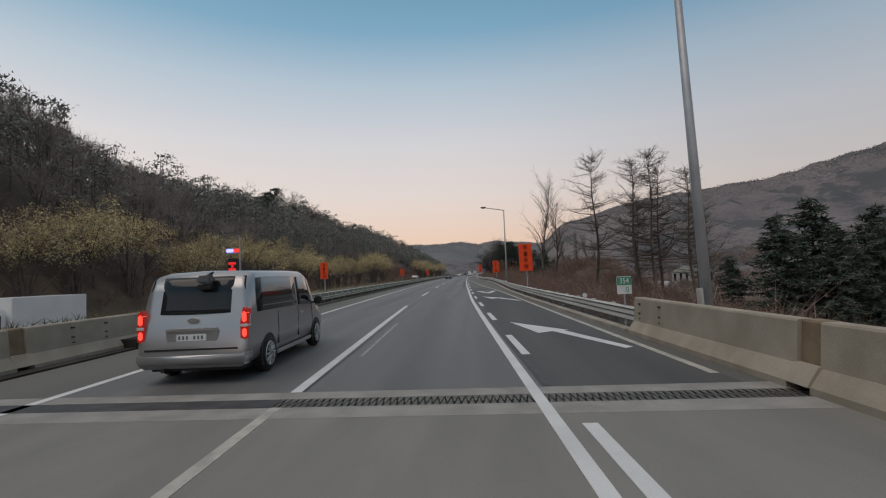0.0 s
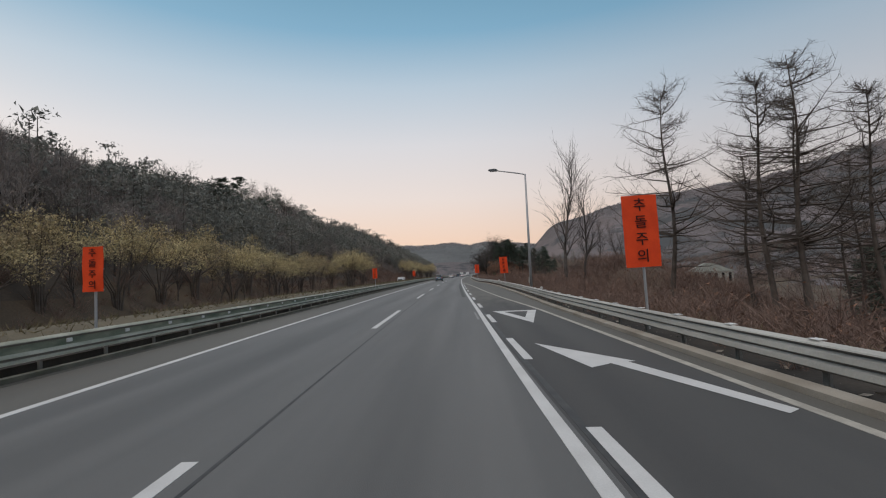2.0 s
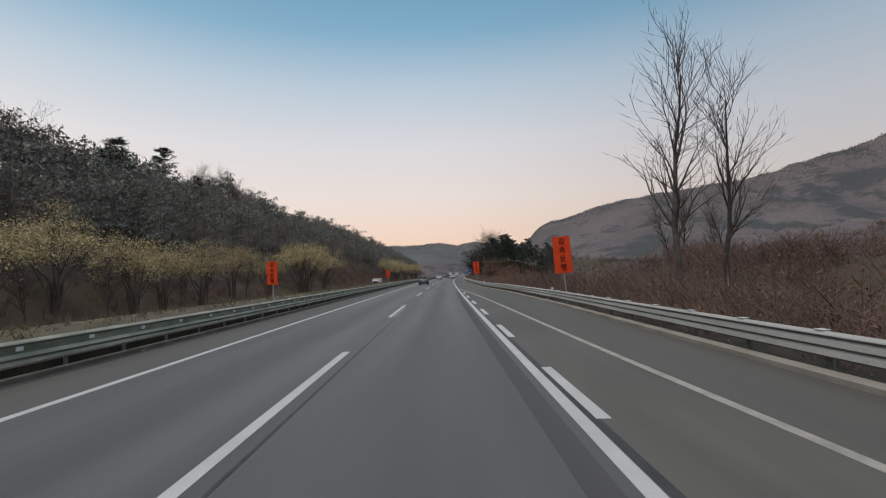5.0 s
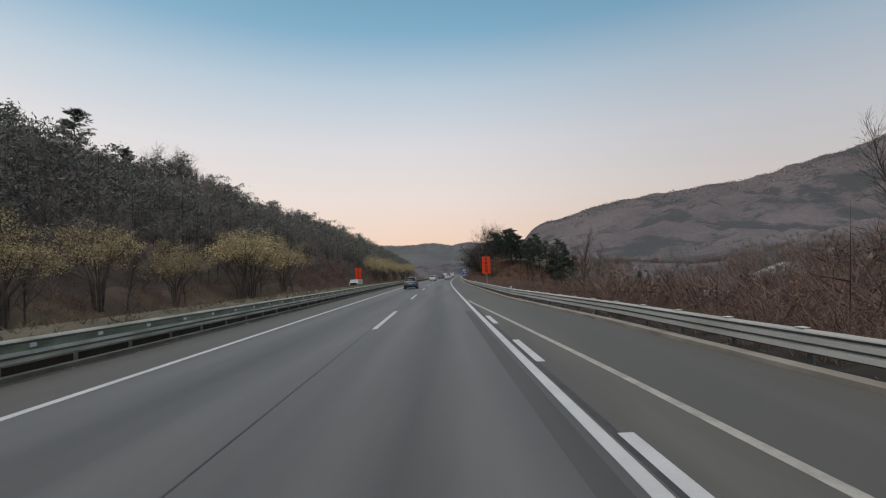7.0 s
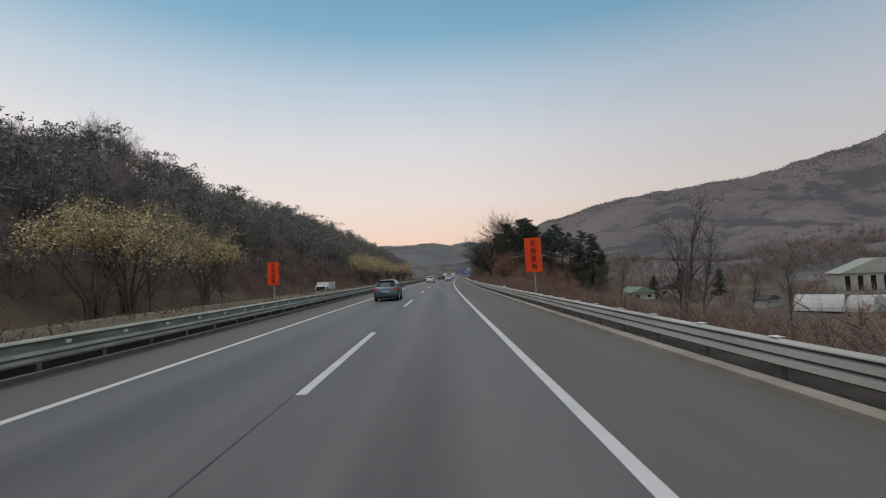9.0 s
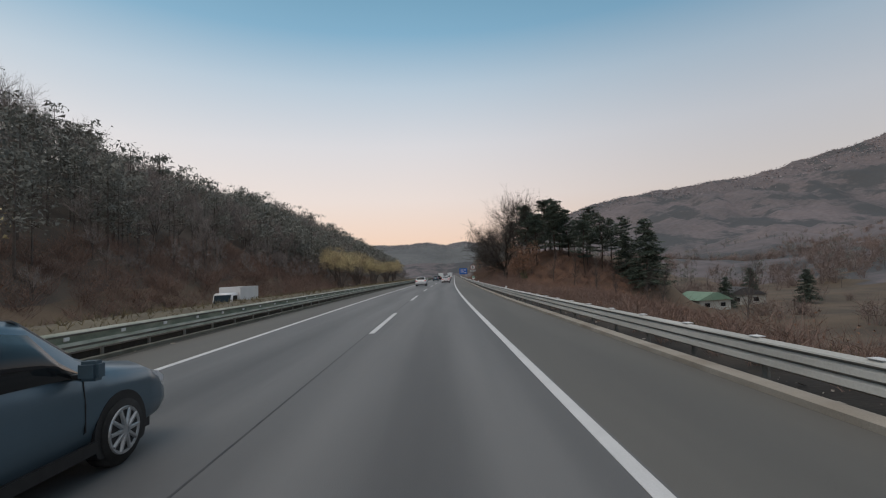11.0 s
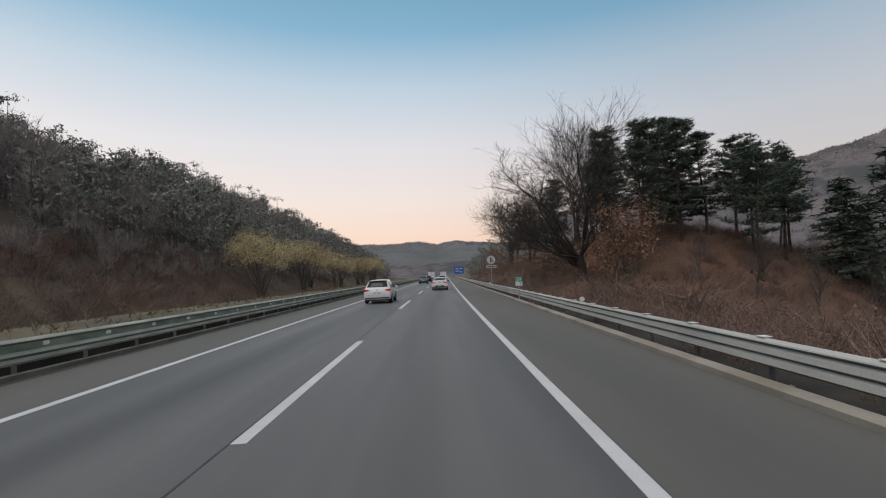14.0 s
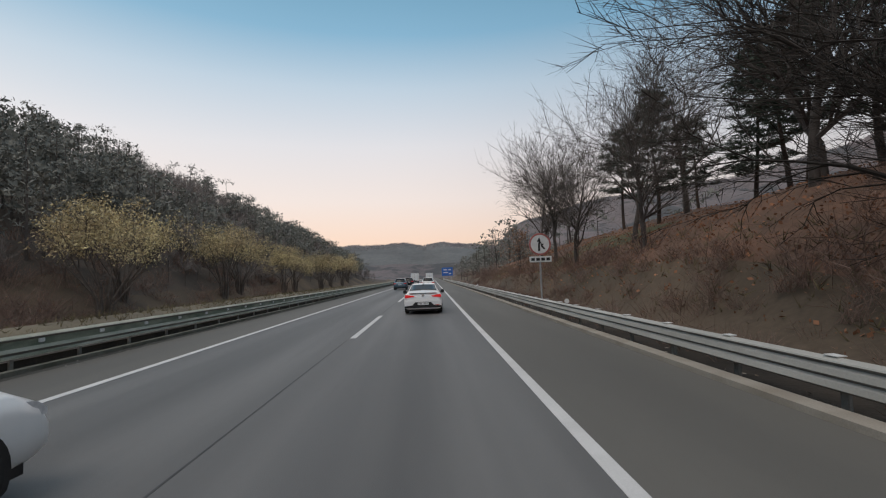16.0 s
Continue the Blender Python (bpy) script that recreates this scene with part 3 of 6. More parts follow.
# expansion joint between the bridge deck and the asphalt
joint = tagged(new("expansion_joint"), "steel finger expansion joint set in pale concrete strips", "expansion joint", kind="structure")
part_me("nosing", strip("nosing", -9.4, 5.6, 6.95, 7.35, -0.3, 0.003, CONCRETE_PALE), joint)
part_me("nosing", strip("nosing", -9.4, 5.6, 6.0, 6.5, -0.3, 0.003, CONCRETE_PALE), joint)
part_me("trough", strip("trough", -9.4, 5.6, 6.5, 6.95, -0.3, -0.07, SEAM), joint)
for side, (y0, y1) in enumerate(((6.5, 6.80), (6.95, 6.65))):
    me_pts, q = [], []
    bm = bmesh.new()
    for i in range(150):
        u = -9.3 + i * 0.1 + 0.05 * side
        x = float(mid(6.7)) + u
        a = [bm.verts.new(p) for p in ((x - 0.042, y0, 0.0), (x + 0.042, y0, 0.0), (x + 0.006, y1, 0.0), (x - 0.006, y1, 0.0))]
        bm.faces.new(a if side == 0 else a[::-1])
    part("finger_plate", bm, PLATE_STEEL, joint)

part_me("rubber_infill", strip("rubber_infill", -7.3, -1.95, 6.50, 6.93, -0.06, 0.006, SEAM), joint)

# ---- kerb, barriers and guard rails ----
kerb = structure("kerb", strip("kerb", kerb_u, lambda y: kerb_u(y) + 0.30, 13.2, 1200, -0.3, 0.09, KERB), "low dirty concrete kerb along the hard shoulder")
# verge coloured near black to give the shadowed gap below the beam
structure("verge", strip("verge", lambda y: kerb_u(y) + 0.30, lambda y: kerb_u(y) + 2.2, 13.2, 1200, -0.4, -0.02, SHADED_SOIL), "soil verge, colour darkened for shade under the guard rail")
structure("kerb_median", strip("kerb_median", lambda y: median_u(y) - 0.02, lambda y: median_u(y) + 0.20, 13, 1200, -0.3, 0.10, KERB_MOSSY), "low mossy dark concrete kerb of the median strip")
structure("gutter_median", strip("gutter_median", lambda y: median_u(y) + 0.20, lambda y: median_u(y) + 0.46, 13, 1200, -0.3, 0.005, GUTTER), "gutter of dark dirt along the median kerb")
# added raised strip, coloured as the shaded gap below the median beam
structure("bank_median", strip("bank_median", lambda y: median_u(y) - 0.6, lambda y: median_u(y) - 0.08, 13, 1200, -0.3, 0.26, SHADED_SOIL), "added dark strip standing for shade under the median rail")
structure("verge_median", strip("verge_median", -10.6, lambda y: median_u(y) - 0.02, 7.35, 1200, -0.4, 0.02, SHADED_SOIL), "soil strip, colour darkened for shade under the median rail")

def barrier(u, y0, y1, side, name):
    """Concrete parapet of the bridge with a sloped foot, in panels with an open joint."""
    top = tagged(new(name), "weathered beige concrete bridge parapet with sloped foot", "barrier", kind="structure")
    prof = [(0, 0), (0, 0.10), (0.17, 0.34), (0.22, 0.92), (0.24, 0.95), (0.46, 0.95), (0.50, 0.0)]
    y, k = y1, 0
    while y > y0:
        n = max(y - 6.3, y0) if k else y - 5.9
        bm = prism([(side * p[0], p[1]) for p in prof], "y", n, y)
        ob = part("panel", bm, CONCRETE, top)
        ob.matrix_basis = Matrix.Translation((float(mid((n + y) / 2)) + u, 0, 0)) @ Matrix.Translation((0, (n + y) / 2, 0)) @ pose(0, 0, 0, 0, 0, turn((n + y) / 2)) @ Matrix.Translation((0, -(n + y) / 2, 0))
        yy = n
        inset = [(side * (p[0] + 0.06), p[1]) for p in prof[2:]]
        ob = part("joint_fill", prism(inset, "y", yy - 0.42, yy), CONCRETE_BROWN, top)
        ob.matrix_basis = Matrix.Translation((float(mid(yy)) + u, 0, 0))
        ob = part("joint_sill", prism([(side * p[0], p[1] + 0.02) for p in ((-0.02, 0.08), (0.15, 0.34), (0.22, 0.34), (0.2, 0.02))], "y", yy - 0.44, yy + 0.02), CONCRETE, top)
        ob.matrix_basis = Matrix.Translation((float(mid(yy)) + u, 0, 0))
        y, k = n - 0.42, k + 1
    for i, yy in enumerate((12.55, 11.4)):
        for z in (0.42, 0.56, 0.80):
            ob = part("bolt", boxed(-0.03, 0.03, -0.05, 0.05, -0.02, 0.02, bevel=0.006), STEEL_DARK, top)
            ob.matrix_basis = Matrix.Translation((float(mid(yy)) + u + side * 0.2, yy, z))
    return top

barrier(5.35, -50, 12.9, 1, "barrier_verge")
barrier(-8.95, -50, 16.0, -1, "barrier_median")

def beam_mesh(length, prof, mats, band, t=0.005):
    """Pressed steel rail: profile across (towards the road, height), drawn out along y. band: material index per face of the profile."""
    n = len(prof) - 1
    V = [(x + dx, y, z) for y in (0, length) for dx in (0, t) for x, z in prof]
    k = n + 1
    q, mi = [], []
    for i in range(n):
        q += [(i, i + 1, 2 * k + i + 1, 2 * k + i), (k + i, 3 * k + i, 3 * k + i + 1, k + i + 1)]
        mi += [band[i], band[i]]
    q += [(0, 2 * k, 3 * k, k), (n, k + n, 3 * k + n, 2 * k + n)]
    return mesh_np("beam", V, quads=q, mats=mats, mi=mi + [0, 0])

def mesh_of(bm, name, *mats):
    me = bpy.data.meshes.new(name)
    bm.to_mesh(me)
    bm.free()
    for m in mats:
        me.materials.append(m)
    return me

def guard_rails():
    bay = 4.0
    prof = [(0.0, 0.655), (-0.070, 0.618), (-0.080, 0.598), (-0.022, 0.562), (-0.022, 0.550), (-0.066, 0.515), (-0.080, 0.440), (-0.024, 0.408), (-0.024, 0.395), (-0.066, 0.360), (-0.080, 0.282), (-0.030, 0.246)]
    # band 1: folds facing down carry their shade as a darker steel
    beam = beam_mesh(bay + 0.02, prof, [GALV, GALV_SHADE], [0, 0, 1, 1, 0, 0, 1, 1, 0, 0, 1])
    # posts coloured dark for the shade behind the beam
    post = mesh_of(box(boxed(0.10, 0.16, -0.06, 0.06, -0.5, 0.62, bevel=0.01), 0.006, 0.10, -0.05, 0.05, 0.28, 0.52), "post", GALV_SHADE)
    cap = mesh_of(boxed(-0.04, 0.10, -0.10, 0.10, 0.658, 0.672, bevel=0.006), "cap", SIGN_WHITE)
    disc = mesh_of(rods((0.0, -0.02, 0.745), (0.0, 0.02, 0.745), 0.085, sides=14), "delineator", SIGN_WHITE)
    rail = tagged(new("guard_rail_verge"), "three-wave galvanised guard rail on steel posts beside the shoulder", "guard rail", kind="structure")
    for i in range(100):
        y = 12.9 + i * bay
        u0, u1 = float(kerb_u(y)) + 0.42, float(kerb_u(y + bay)) + 0.42
        dx = float(mid(y + bay) - mid(y)) + u1 - u0
        m = pose(float(mid(y)) + u0, y, 0, 0, 0, -math.degrees(math.atan2(dx, bay)))
        part_me("beam", beam, rail, m=m)
        for k in (0.4, 2.4):
            part_me("post", post, rail, m=m @ pose(0, k, 0))
            part_me("cap", cap, rail, m=m @ pose(0, k, 0))
        if i % 8 == 1:
            part_me("delineator", disc, rail, m=m @ pose(0, 1.4, 0))
    part("end_shoe", boxed(-0.03, 0.03, 0, 0.9, 0.25, 0.65, bevel=0.02), GALV, rail).matrix_basis = on_road(5.75, 12.3)
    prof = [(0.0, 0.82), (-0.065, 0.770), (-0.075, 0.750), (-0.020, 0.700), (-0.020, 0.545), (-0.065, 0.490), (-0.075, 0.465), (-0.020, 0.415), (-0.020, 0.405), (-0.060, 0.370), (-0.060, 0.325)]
    # band 2: underside shade of each wave, painted in
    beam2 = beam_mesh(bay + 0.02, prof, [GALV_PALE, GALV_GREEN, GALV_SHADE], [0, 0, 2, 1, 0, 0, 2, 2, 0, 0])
    # these posts are shade-darkened too
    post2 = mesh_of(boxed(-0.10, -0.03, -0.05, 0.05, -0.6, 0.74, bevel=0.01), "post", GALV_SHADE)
    refl = mesh_of(boxed(0.015, 0.05, -0.09, 0.09, 0.60, 0.69, bevel=0.012), "reflector", SIGN_WHITE)
    rail2 = tagged(new("guard_rail_median"), "mossy green-grey two-wave median guard rail with reflectors", "guard rail", kind="structure")
    for i in range(1, 104):
        y = 12.0 + i * bay
        dx = float(mid(y + bay) - mid(y)) + float(median_u(y + bay) - median_u(y))
        m = pose(float(mid(y) + median_u(y)), y, 0, 0, 0, -math.degrees(math.atan2(dx, bay)))
        part_me("beam", beam2, rail2, m=m @ Matrix.Diagonal((-1, 1, 1, 1)))
        for k in (0.5, 2.5):
            part_me("post", post2, rail2, m=m @ pose(0, k, 0))
            part_me("reflector", refl, rail2, m=m @ pose(0, k + 0.7, 0))

guard_rails()

# ---- signs, lamps and posts ----
def text_mesh(body, size, depth=0.004):
    cu = bpy.data.curves.new("letters", "FONT")
    cu.offset = 0.004 * size
    cu.body, cu.size, cu.extrude, cu.align_x, cu.align_y = body, size, depth, "CENTER", "CENTER"
    ob = bpy.data.objects.new("letters", cu)
    scene.collection.objects.link(ob)
    bpy.context.view_layer.update()
    me = bpy.data.meshes.new_from_object(ob.evaluated_get(bpy.context.evaluated_depsgraph_get()))
    bpy.data.objects.remove(ob)
    me.name = "letter"
    return me

def letter(body, size, mat, parent, x, y, z):
    me = text_mesh(body, size)
    me.materials.clear()
    me.materials.append(mat)
    return part_me("letter", me, parent, m=pose(x, y, z, 90, 0, 0))

def banner_sign(m, words, side, lean=0.0, w=1.0, low=1.75, high=3.82):
    """Tall orange cloth panel on a steel post, lettered downwards."""
    top = empty("warning_sign", m @ pose(0, 0, 0, 0, lean, 0), f"orange cloth warning sign on a steel post by the {side} rail", "road sign", "orange warning signs")
    bm = bmesh.new()
    n = 8
    rows = [[bm.verts.new((x, 0.012 * math.sin(7 * z + 4 * x) + d, z)) for x in np.linspace(-w / 2, w / 2, 5)] for d in (0, 0.02) for z in np.linspace(low, high, n)]
    for s in (0, n):
        for i in range(n - 1):
            for j in range(4):
                f = (rows[s + i][j], rows[s + i][j + 1], rows[s + i + 1][j + 1], rows[s + i + 1][j])
                bm.faces.new(f if s == 0 else f[::-1])
    part("panel", bm, ORANGE, top, smooth=True)
    for z in (low + 0.05, (low + high) / 2, high - 0.05):
        part("frame_bar", boxed(-w / 2, w / 2, 0.025, 0.05, z - 0.02, z + 0.02), GALV, top)
    part("post", rods((0.02, 0.085, -1.5), (0.02, 0.085, high - 0.1), 0.038, sides=10), POLE, top)
    for i, ch in enumerate(words):
        letter(ch, 0.195 * (high - low), LETTER, top, 0.0, -0.022, high - (high - low) * (0.145 + 0.237 * i))
    return top

banner_sign(pose(8.6, 36.1, 0, 0, 0, 2), "추돌주의", "verge", -1)
banner_sign(pose(-6.85, 34.9, -0.15, 0, 0, 2), "추돌주의", "median", 0, 0.58, 1.9, 3.15)
banner_sign(pose(8.3, 82.2, -0.15, 0, 0, 2), "감속운행", "verge", -2.5)
banner_sign(pose(-8.35, 82.0, -0.25, 0, 0, 2), "감속운행", "median", 0, 0.6, 1.9, 3.2)
banner_sign(pose(6.0, 138.5, 0, 0, 0, 0), "상습정체", "verge", -1)
banner_sign(pose(-9.7, 138.0, -0.45, 0, 0, 0), "상습정체", "median", 0, 0.68, 2.1, 3.45)

def street_lamp(m, h, reach):
    """Tapered steel pole with a single arm over the road."""
    top = empty("street_lamp", m, "tapered grey steel street lamp with one arm over the road", "street lamp", "street lamps")
    part("pole", rods((0, 0, -1.5), (0, 0, h), 0.13, 0.065, sides=16), POLE, top, smooth=True)
    part("base_plate", boxed(-0.2, 0.2, -0.2, 0.2, -0.3, 0.03, bevel=0.01), POLE, top)
    part("control_box", boxed(-0.17, -0.1, -0.1, 0.1, 0.9, 1.35, bevel=0.01), GALV, top)
    arm = bmesh.new()
    pts = [(0.0, 0, h - 0.12), (-0.12, 0, h - 0.02), (-0.45, 0, h + 0.06), (-reach + 0.5, 0, h + 0.40)]
    for a, b in zip(pts, pts[1:]):
        rod(arm, a, b, 0.05, 0.045)
    arm_ob = part("arm", arm, POLE, top, smooth=True)
    head = prism([(-reach - 0.15, h + 0.42), (-reach - 0.1, h + 0.52), (-reach + 0.35, h + 0.56), (-reach + 0.6, h + 0.48), (-reach + 0.6, h + 0.36), (-reach + 0.2, h + 0.34)], "y", -0.14, 0.14)
    bmesh.ops.bevel(head, geom=list(head.edges), offset=0.02, segments=1, affect="EDGES")
    hd = part("lamp_head", head, LAMP_GREY, top)
    part("lens", boxed(-reach - 0.02, -reach + 0.36, -0.1, 0.1, h + 0.325, h + 0.345, bevel=0.006), CLEAR, hd)
    return top

street_lamp(pose(8.62, 60.6, -0.1), 9.8, 2.85)
street_lamp(pose(9.75, 10.6, -0.1, 0, -1.5, 0), 10.4, 2.85)

def kilometre_post(m, upper, lower):
    m = m @ Matrix.Diagonal((0.8, 0.8, 0.97, 1))
    top = empty("kilometre_post", m, "small white and green distance plate on a thin post", "distance marker", "distance markers")
    part("post", rods((0, 0.04, -1.0), (0, 0.04, 1.5), 0.03), POLE, top)
    plate = part("plate", boxed(-0.27, 0.27, -0.01, 0.01, 0.98, 1.52, bevel=0.01), SIGN_WHITE, top)
    part("green_band", boxed(-0.26, 0.26, -0.016, -0.011, 1.25, 1.50), SIGN_GREEN, top)
    letter(upper, 0.24, SIGN_WHITE, top, 0, -0.02, 1.375)
    letter(lower, 0.24, SIGN_GREEN, top, 0.08, -0.018, 1.11)

kilometre_post(pose(9.05, 14.1, 0.03, 0, 0, 3), "354", ".0")
kilometre_post(pose(5.42, 222.95, -0.05, 0, 0, 0), "354", ".2")

def no_passing_sign():
    top = empty("round_sign", on_road(6.2, 250.2, -0.66) @ Matrix.Diagonal((1.34, 1.34, 1.34, 1)), "round white road sign with faded red rim and plate", "road sign")
    part("post", rods((0, 0.06, -1.2), (0, 0.06, 3.3), 0.035), POLE, top)
    disc = part("disc", rods((0, -0.012, 2.95), (0, 0.012, 2.95), 0.44, sides=32), SIGN_WHITE, top)
    rim = bmesh.new()
    a = [[rim.verts.new((r * math.cos(t), y, 2.95 + r * math.sin(t))) for t in np.linspace(0, 2 * math.pi, 32, endpoint=False)] for r, y in ((0.44, -0.014), (0.37, -0.018))]
    for i in range(32):
        j = (i + 1) % 32
        rim.faces.new((a[0][i], a[0][j], a[1][j], a[1][i]))
    bmesh.ops.recalc_face_normals(rim, faces=rim.faces)
    part("rim", rim, SIGN_RED, disc)
    part("symbol", prism([(-0.08, 2.68), (0.0, 2.68), (0.0, 2.95), (0.07, 3.05), (0.02, 3.05), (0.02, 3.12), (-0.02, 3.22), (-0.08, 3.12), (-0.13, 3.05), (-0.05, 3.05), (-0.08, 2.92)], "y", -0.022, -0.014), BLACK, disc)
    part("symbol", prism([(0.04, 2.86), (0.16, 2.72), (0.20, 2.78), (0.10, 2.90), (0.16, 2.96), (0.04, 2.98)], "y", -0.022, -0.014), BLACK, disc)
    plate = part("plate", boxed(-0.44, 0.44, -0.012, 0.012, 2.24, 2.47, bevel=0.008), SIGN_WHITE, top)
    for x in (-0.3, -0.1, 0.1, 0.3):
        part("bar", boxed(x - 0.07, x + 0.07, -0.018, -0.012, 2.30, 2.41), BLACK, plate)

no_passing_sign()

def blue_board():
    top = empty("direction_sign", on_road(7.6, 432), "large blue direction board on two posts beside the verge", "road sign")
    part("board", boxed(-2.4, 2.4, -0.05, 0.05, 1.8, 5.4, bevel=0.02), SIGN_BLUE, top)
    for x in (-1.6, 1.6):
        part("post", rods((x, 0.12, -1), (x, 0.12, 5.2), 0.09), POLE, top)
    for x, z, w in ((-0.9, 4.4, 1.6), (1.1, 4.4, 1.2), (-0.7, 3.2, 2.0), (1.2, 2.7, 1.0)):
        part("bar", boxed(x - w / 2, x + w / 2, -0.06, -0.051, z - 0.22, z + 0.22), SIGN_WHITE, top)

blue_board()

def beacon_post():
    """Warning beacon over a small matrix display on a mast in the median."""
    top = empty("beacon_post", pose(-4.95, 18.2, -0.1, 0, 0, 3), "steel mast with a flashing beacon bar and a matrix display", "warning beacon")
    part("mast", rods((0.18, 0, -0.4), (0.18, 0, 3.75), 0.028), POLE, top)
    part("display", boxed(-0.28, 0.1, -0.1, 0.1, 1.5, 2.85, bevel=0.02), BLACK, top)
    for i in range(4):
        part("display_bar", boxed(-0.24, 0.06, -0.112, -0.101, 2.60 - i * 0.24, 2.70 - i * 0.24), DISPLAY_RED, top)
        part("display_bar", boxed(-0.13, -0.03, -0.112, -0.101, 2.49 - i * 0.24, 2.58 - i * 0.24), DISPLAY_RED, top)
    part("beacon", boxed(-0.36, -0.08, -0.07, 0.07, 3.1, 3.24, bevel=0.03), LED_BLUE, top)
    part("beacon", boxed(-0.06, 0.16, -0.07, 0.07, 3.1, 3.24, bevel=0.03), LED_RED, top)
    part("bracket", boxed(-0.36, 0.18, -0.02, 0.02, 3.05, 3.1), POLE, top)

beacon_post()

# ---- vehicles ----
def ring(s, keep=8):
    y, zb, zl, zt, wm, wb, wr = s
    return [(0, zb), (wm * 0.84, zb), (wm * 0.96, zb + 0.08), (wm, zb + (zl - zb) * 0.45), (wm * 0.995, zb + (zl - zb) * 0.75), (wb, zl), (wr, zt - min(0.09, (zt - zl) * 0.5)), (wr * 0.86, zt - 0.01), (0, zt + 0.015)]

def at_station(st, y):
    a = np.array(st, float)
    return [float(np.interp(y, a[:, 0], a[:, k])) for k in range(7)]

def car_body(st):
    bm = bmesh.new()
    rows = []
    for s in st:
        r = ring(s)
        pts = r + [(-x, z) for x, z in r[-2:0:-1]]
        rows.append([bm.verts.new((x, s[0], z)) for x, z in pts])
    n = len(rows[0])
    for a, b in zip(rows, rows[1:]):
        for i in range(n):
            j = (i + 1) % n
            bm.faces.new((a[i], b[i], b[j], a[j]))
    bm.faces.new(rows[0]), bm.faces.new(rows[-1][::-1])
    bmesh.ops.recalc_face_normals(bm, faces=bm.faces)
    bmesh.ops.bevel(bm, geom=[e for e in bm.edges if len(e.link_faces) == 2 and e.calc_face_angle(0) > 0.5], offset=0.018, segments=2, affect="EDGES", clamp_overlap=True)
    return bm

def thick_patch(P, off):
    """A curved pane from a grid of points, a few millimetres thick."""
    bm = bmesh.new()
    ny, nx_ = len(P), len(P[0])
    o = Vector(off)
    a = [[bm.verts.new(Vector(p) + o) for p in r] for r in P]
    b = [[bm.verts.new(Vector(p) - o * 0.5) for p in r] for r in P]
    for i in range(ny - 1):
        for j in range(nx_ - 1):
            bm.faces.new((a[i][j], a[i][j + 1], a[i + 1][j + 1], a[i + 1][j]))
    edge = [(i, 0) for i in range(ny)] + [(ny - 1, j) for j in range(1, nx_)] + [(i, nx_ - 1) for i in range(ny - 2, -1, -1)] + [(0, j) for j in range(nx_ - 2, 0, -1)]
    for k in range(len(edge)):
        (i, j), (p, q) = edge[k], edge[(k + 1) % len(edge)]
        bm.faces.new((a[i][j], a[p][q], b[p][q], b[i][j]))
    bmesh.ops.recalc_face_normals(bm, faces=bm.faces)
    return bm

def side_pane(st, ya, yb, f0, f1, side, cut=0.0, cut_b=0.0):
    P = []
    for i in range(9):
        f = i / 8
        row = []
        for v in (f0, (f0 + f1) / 2, f1):
            k = (v - f0) / (f1 - f0)
            y = ya + cut * k + (yb - cut_b * k - ya - cut * k) * f
            s = at_station(st, y)
            r = ring(s)
            (x0, z0), (x1, z1) = r[5], r[6]
            row.append((side * (x0 + (x1 - x0) * v), y, z0 + (z1 - z0) * v))
        P.append(row)
    return thick_patch(P, (side * 0.012, 0, 0.004))

def end_pane(st, ya, yb, w, rear):
    P = []
    for i in range(9):
        y = ya + (yb - ya) * i / 8
        s = at_station(st, y)
        P.append([(s[6] * w * k, y + (0.03 * k * k if rear else -0.05 * k * k), s[3] + 0.012 - 0.012 * abs(k)) for k in (-1, -0.5, 0, 0.5, 1)])
    return thick_patch(P, (0, -0.012 if rear else 0.012, 0.01))

def wheel(parent, x, y, r, side, width=0.21):
    tyre = rods((x - side * width, y, r), (x, y, r), r, sides=28)
    bmesh.ops.bevel(tyre, geom=[e for e in tyre.edges if len(e.link_faces) == 2 and e.calc_face_angle(0) > 1.0], offset=0.035, segments=3, affect="EDGES")
    w = part("wheel", tyre, RUBBER, parent, smooth=True)
    part("hub_dish", rods((x - side * 0.02, y, r), (x + side * 0.004, y, r), r * 0.66, sides=24), BLACK, w)
    rim = bmesh.new()
    ts = np.linspace(0, 2 * math.pi, 28, endpoint=False)
    a = [[rim.verts.new((x + side * d, y + q * math.cos(t), r + q * math.sin(t))) for t in ts] for q, d in ((r * 0.69, 0.004), (r * 0.67, 0.016), (r * 0.60, 0.012), (r * 0.58, 0.0))]
    for p, q in zip(a, a[1:]):
        for i in range(28):
            rim.faces.new((p[i], p[(i + 1) % 28], q[(i + 1) % 28], q[i]))
    for k in range(10):
        t = 2 * math.pi * k / 10
        for dt in (0,):
            c, s = math.cos(t), math.sin(t)
            rod(rim, (x + side * 0.014, y + 0.03 * c, r + 0.03 * s), (x + side * 0.01, y + r * 0.62 * c, r + r * 0.62 * s), 0.026, 0.02, sides=6)
    rod(rim, (x, y, r), (x + side * 0.026, y, r), 0.06, 0.05, sides=14)
    bmesh.ops.recalc_face_normals(rim, faces=rim.faces)
    part("rim", rim, RIM, w)

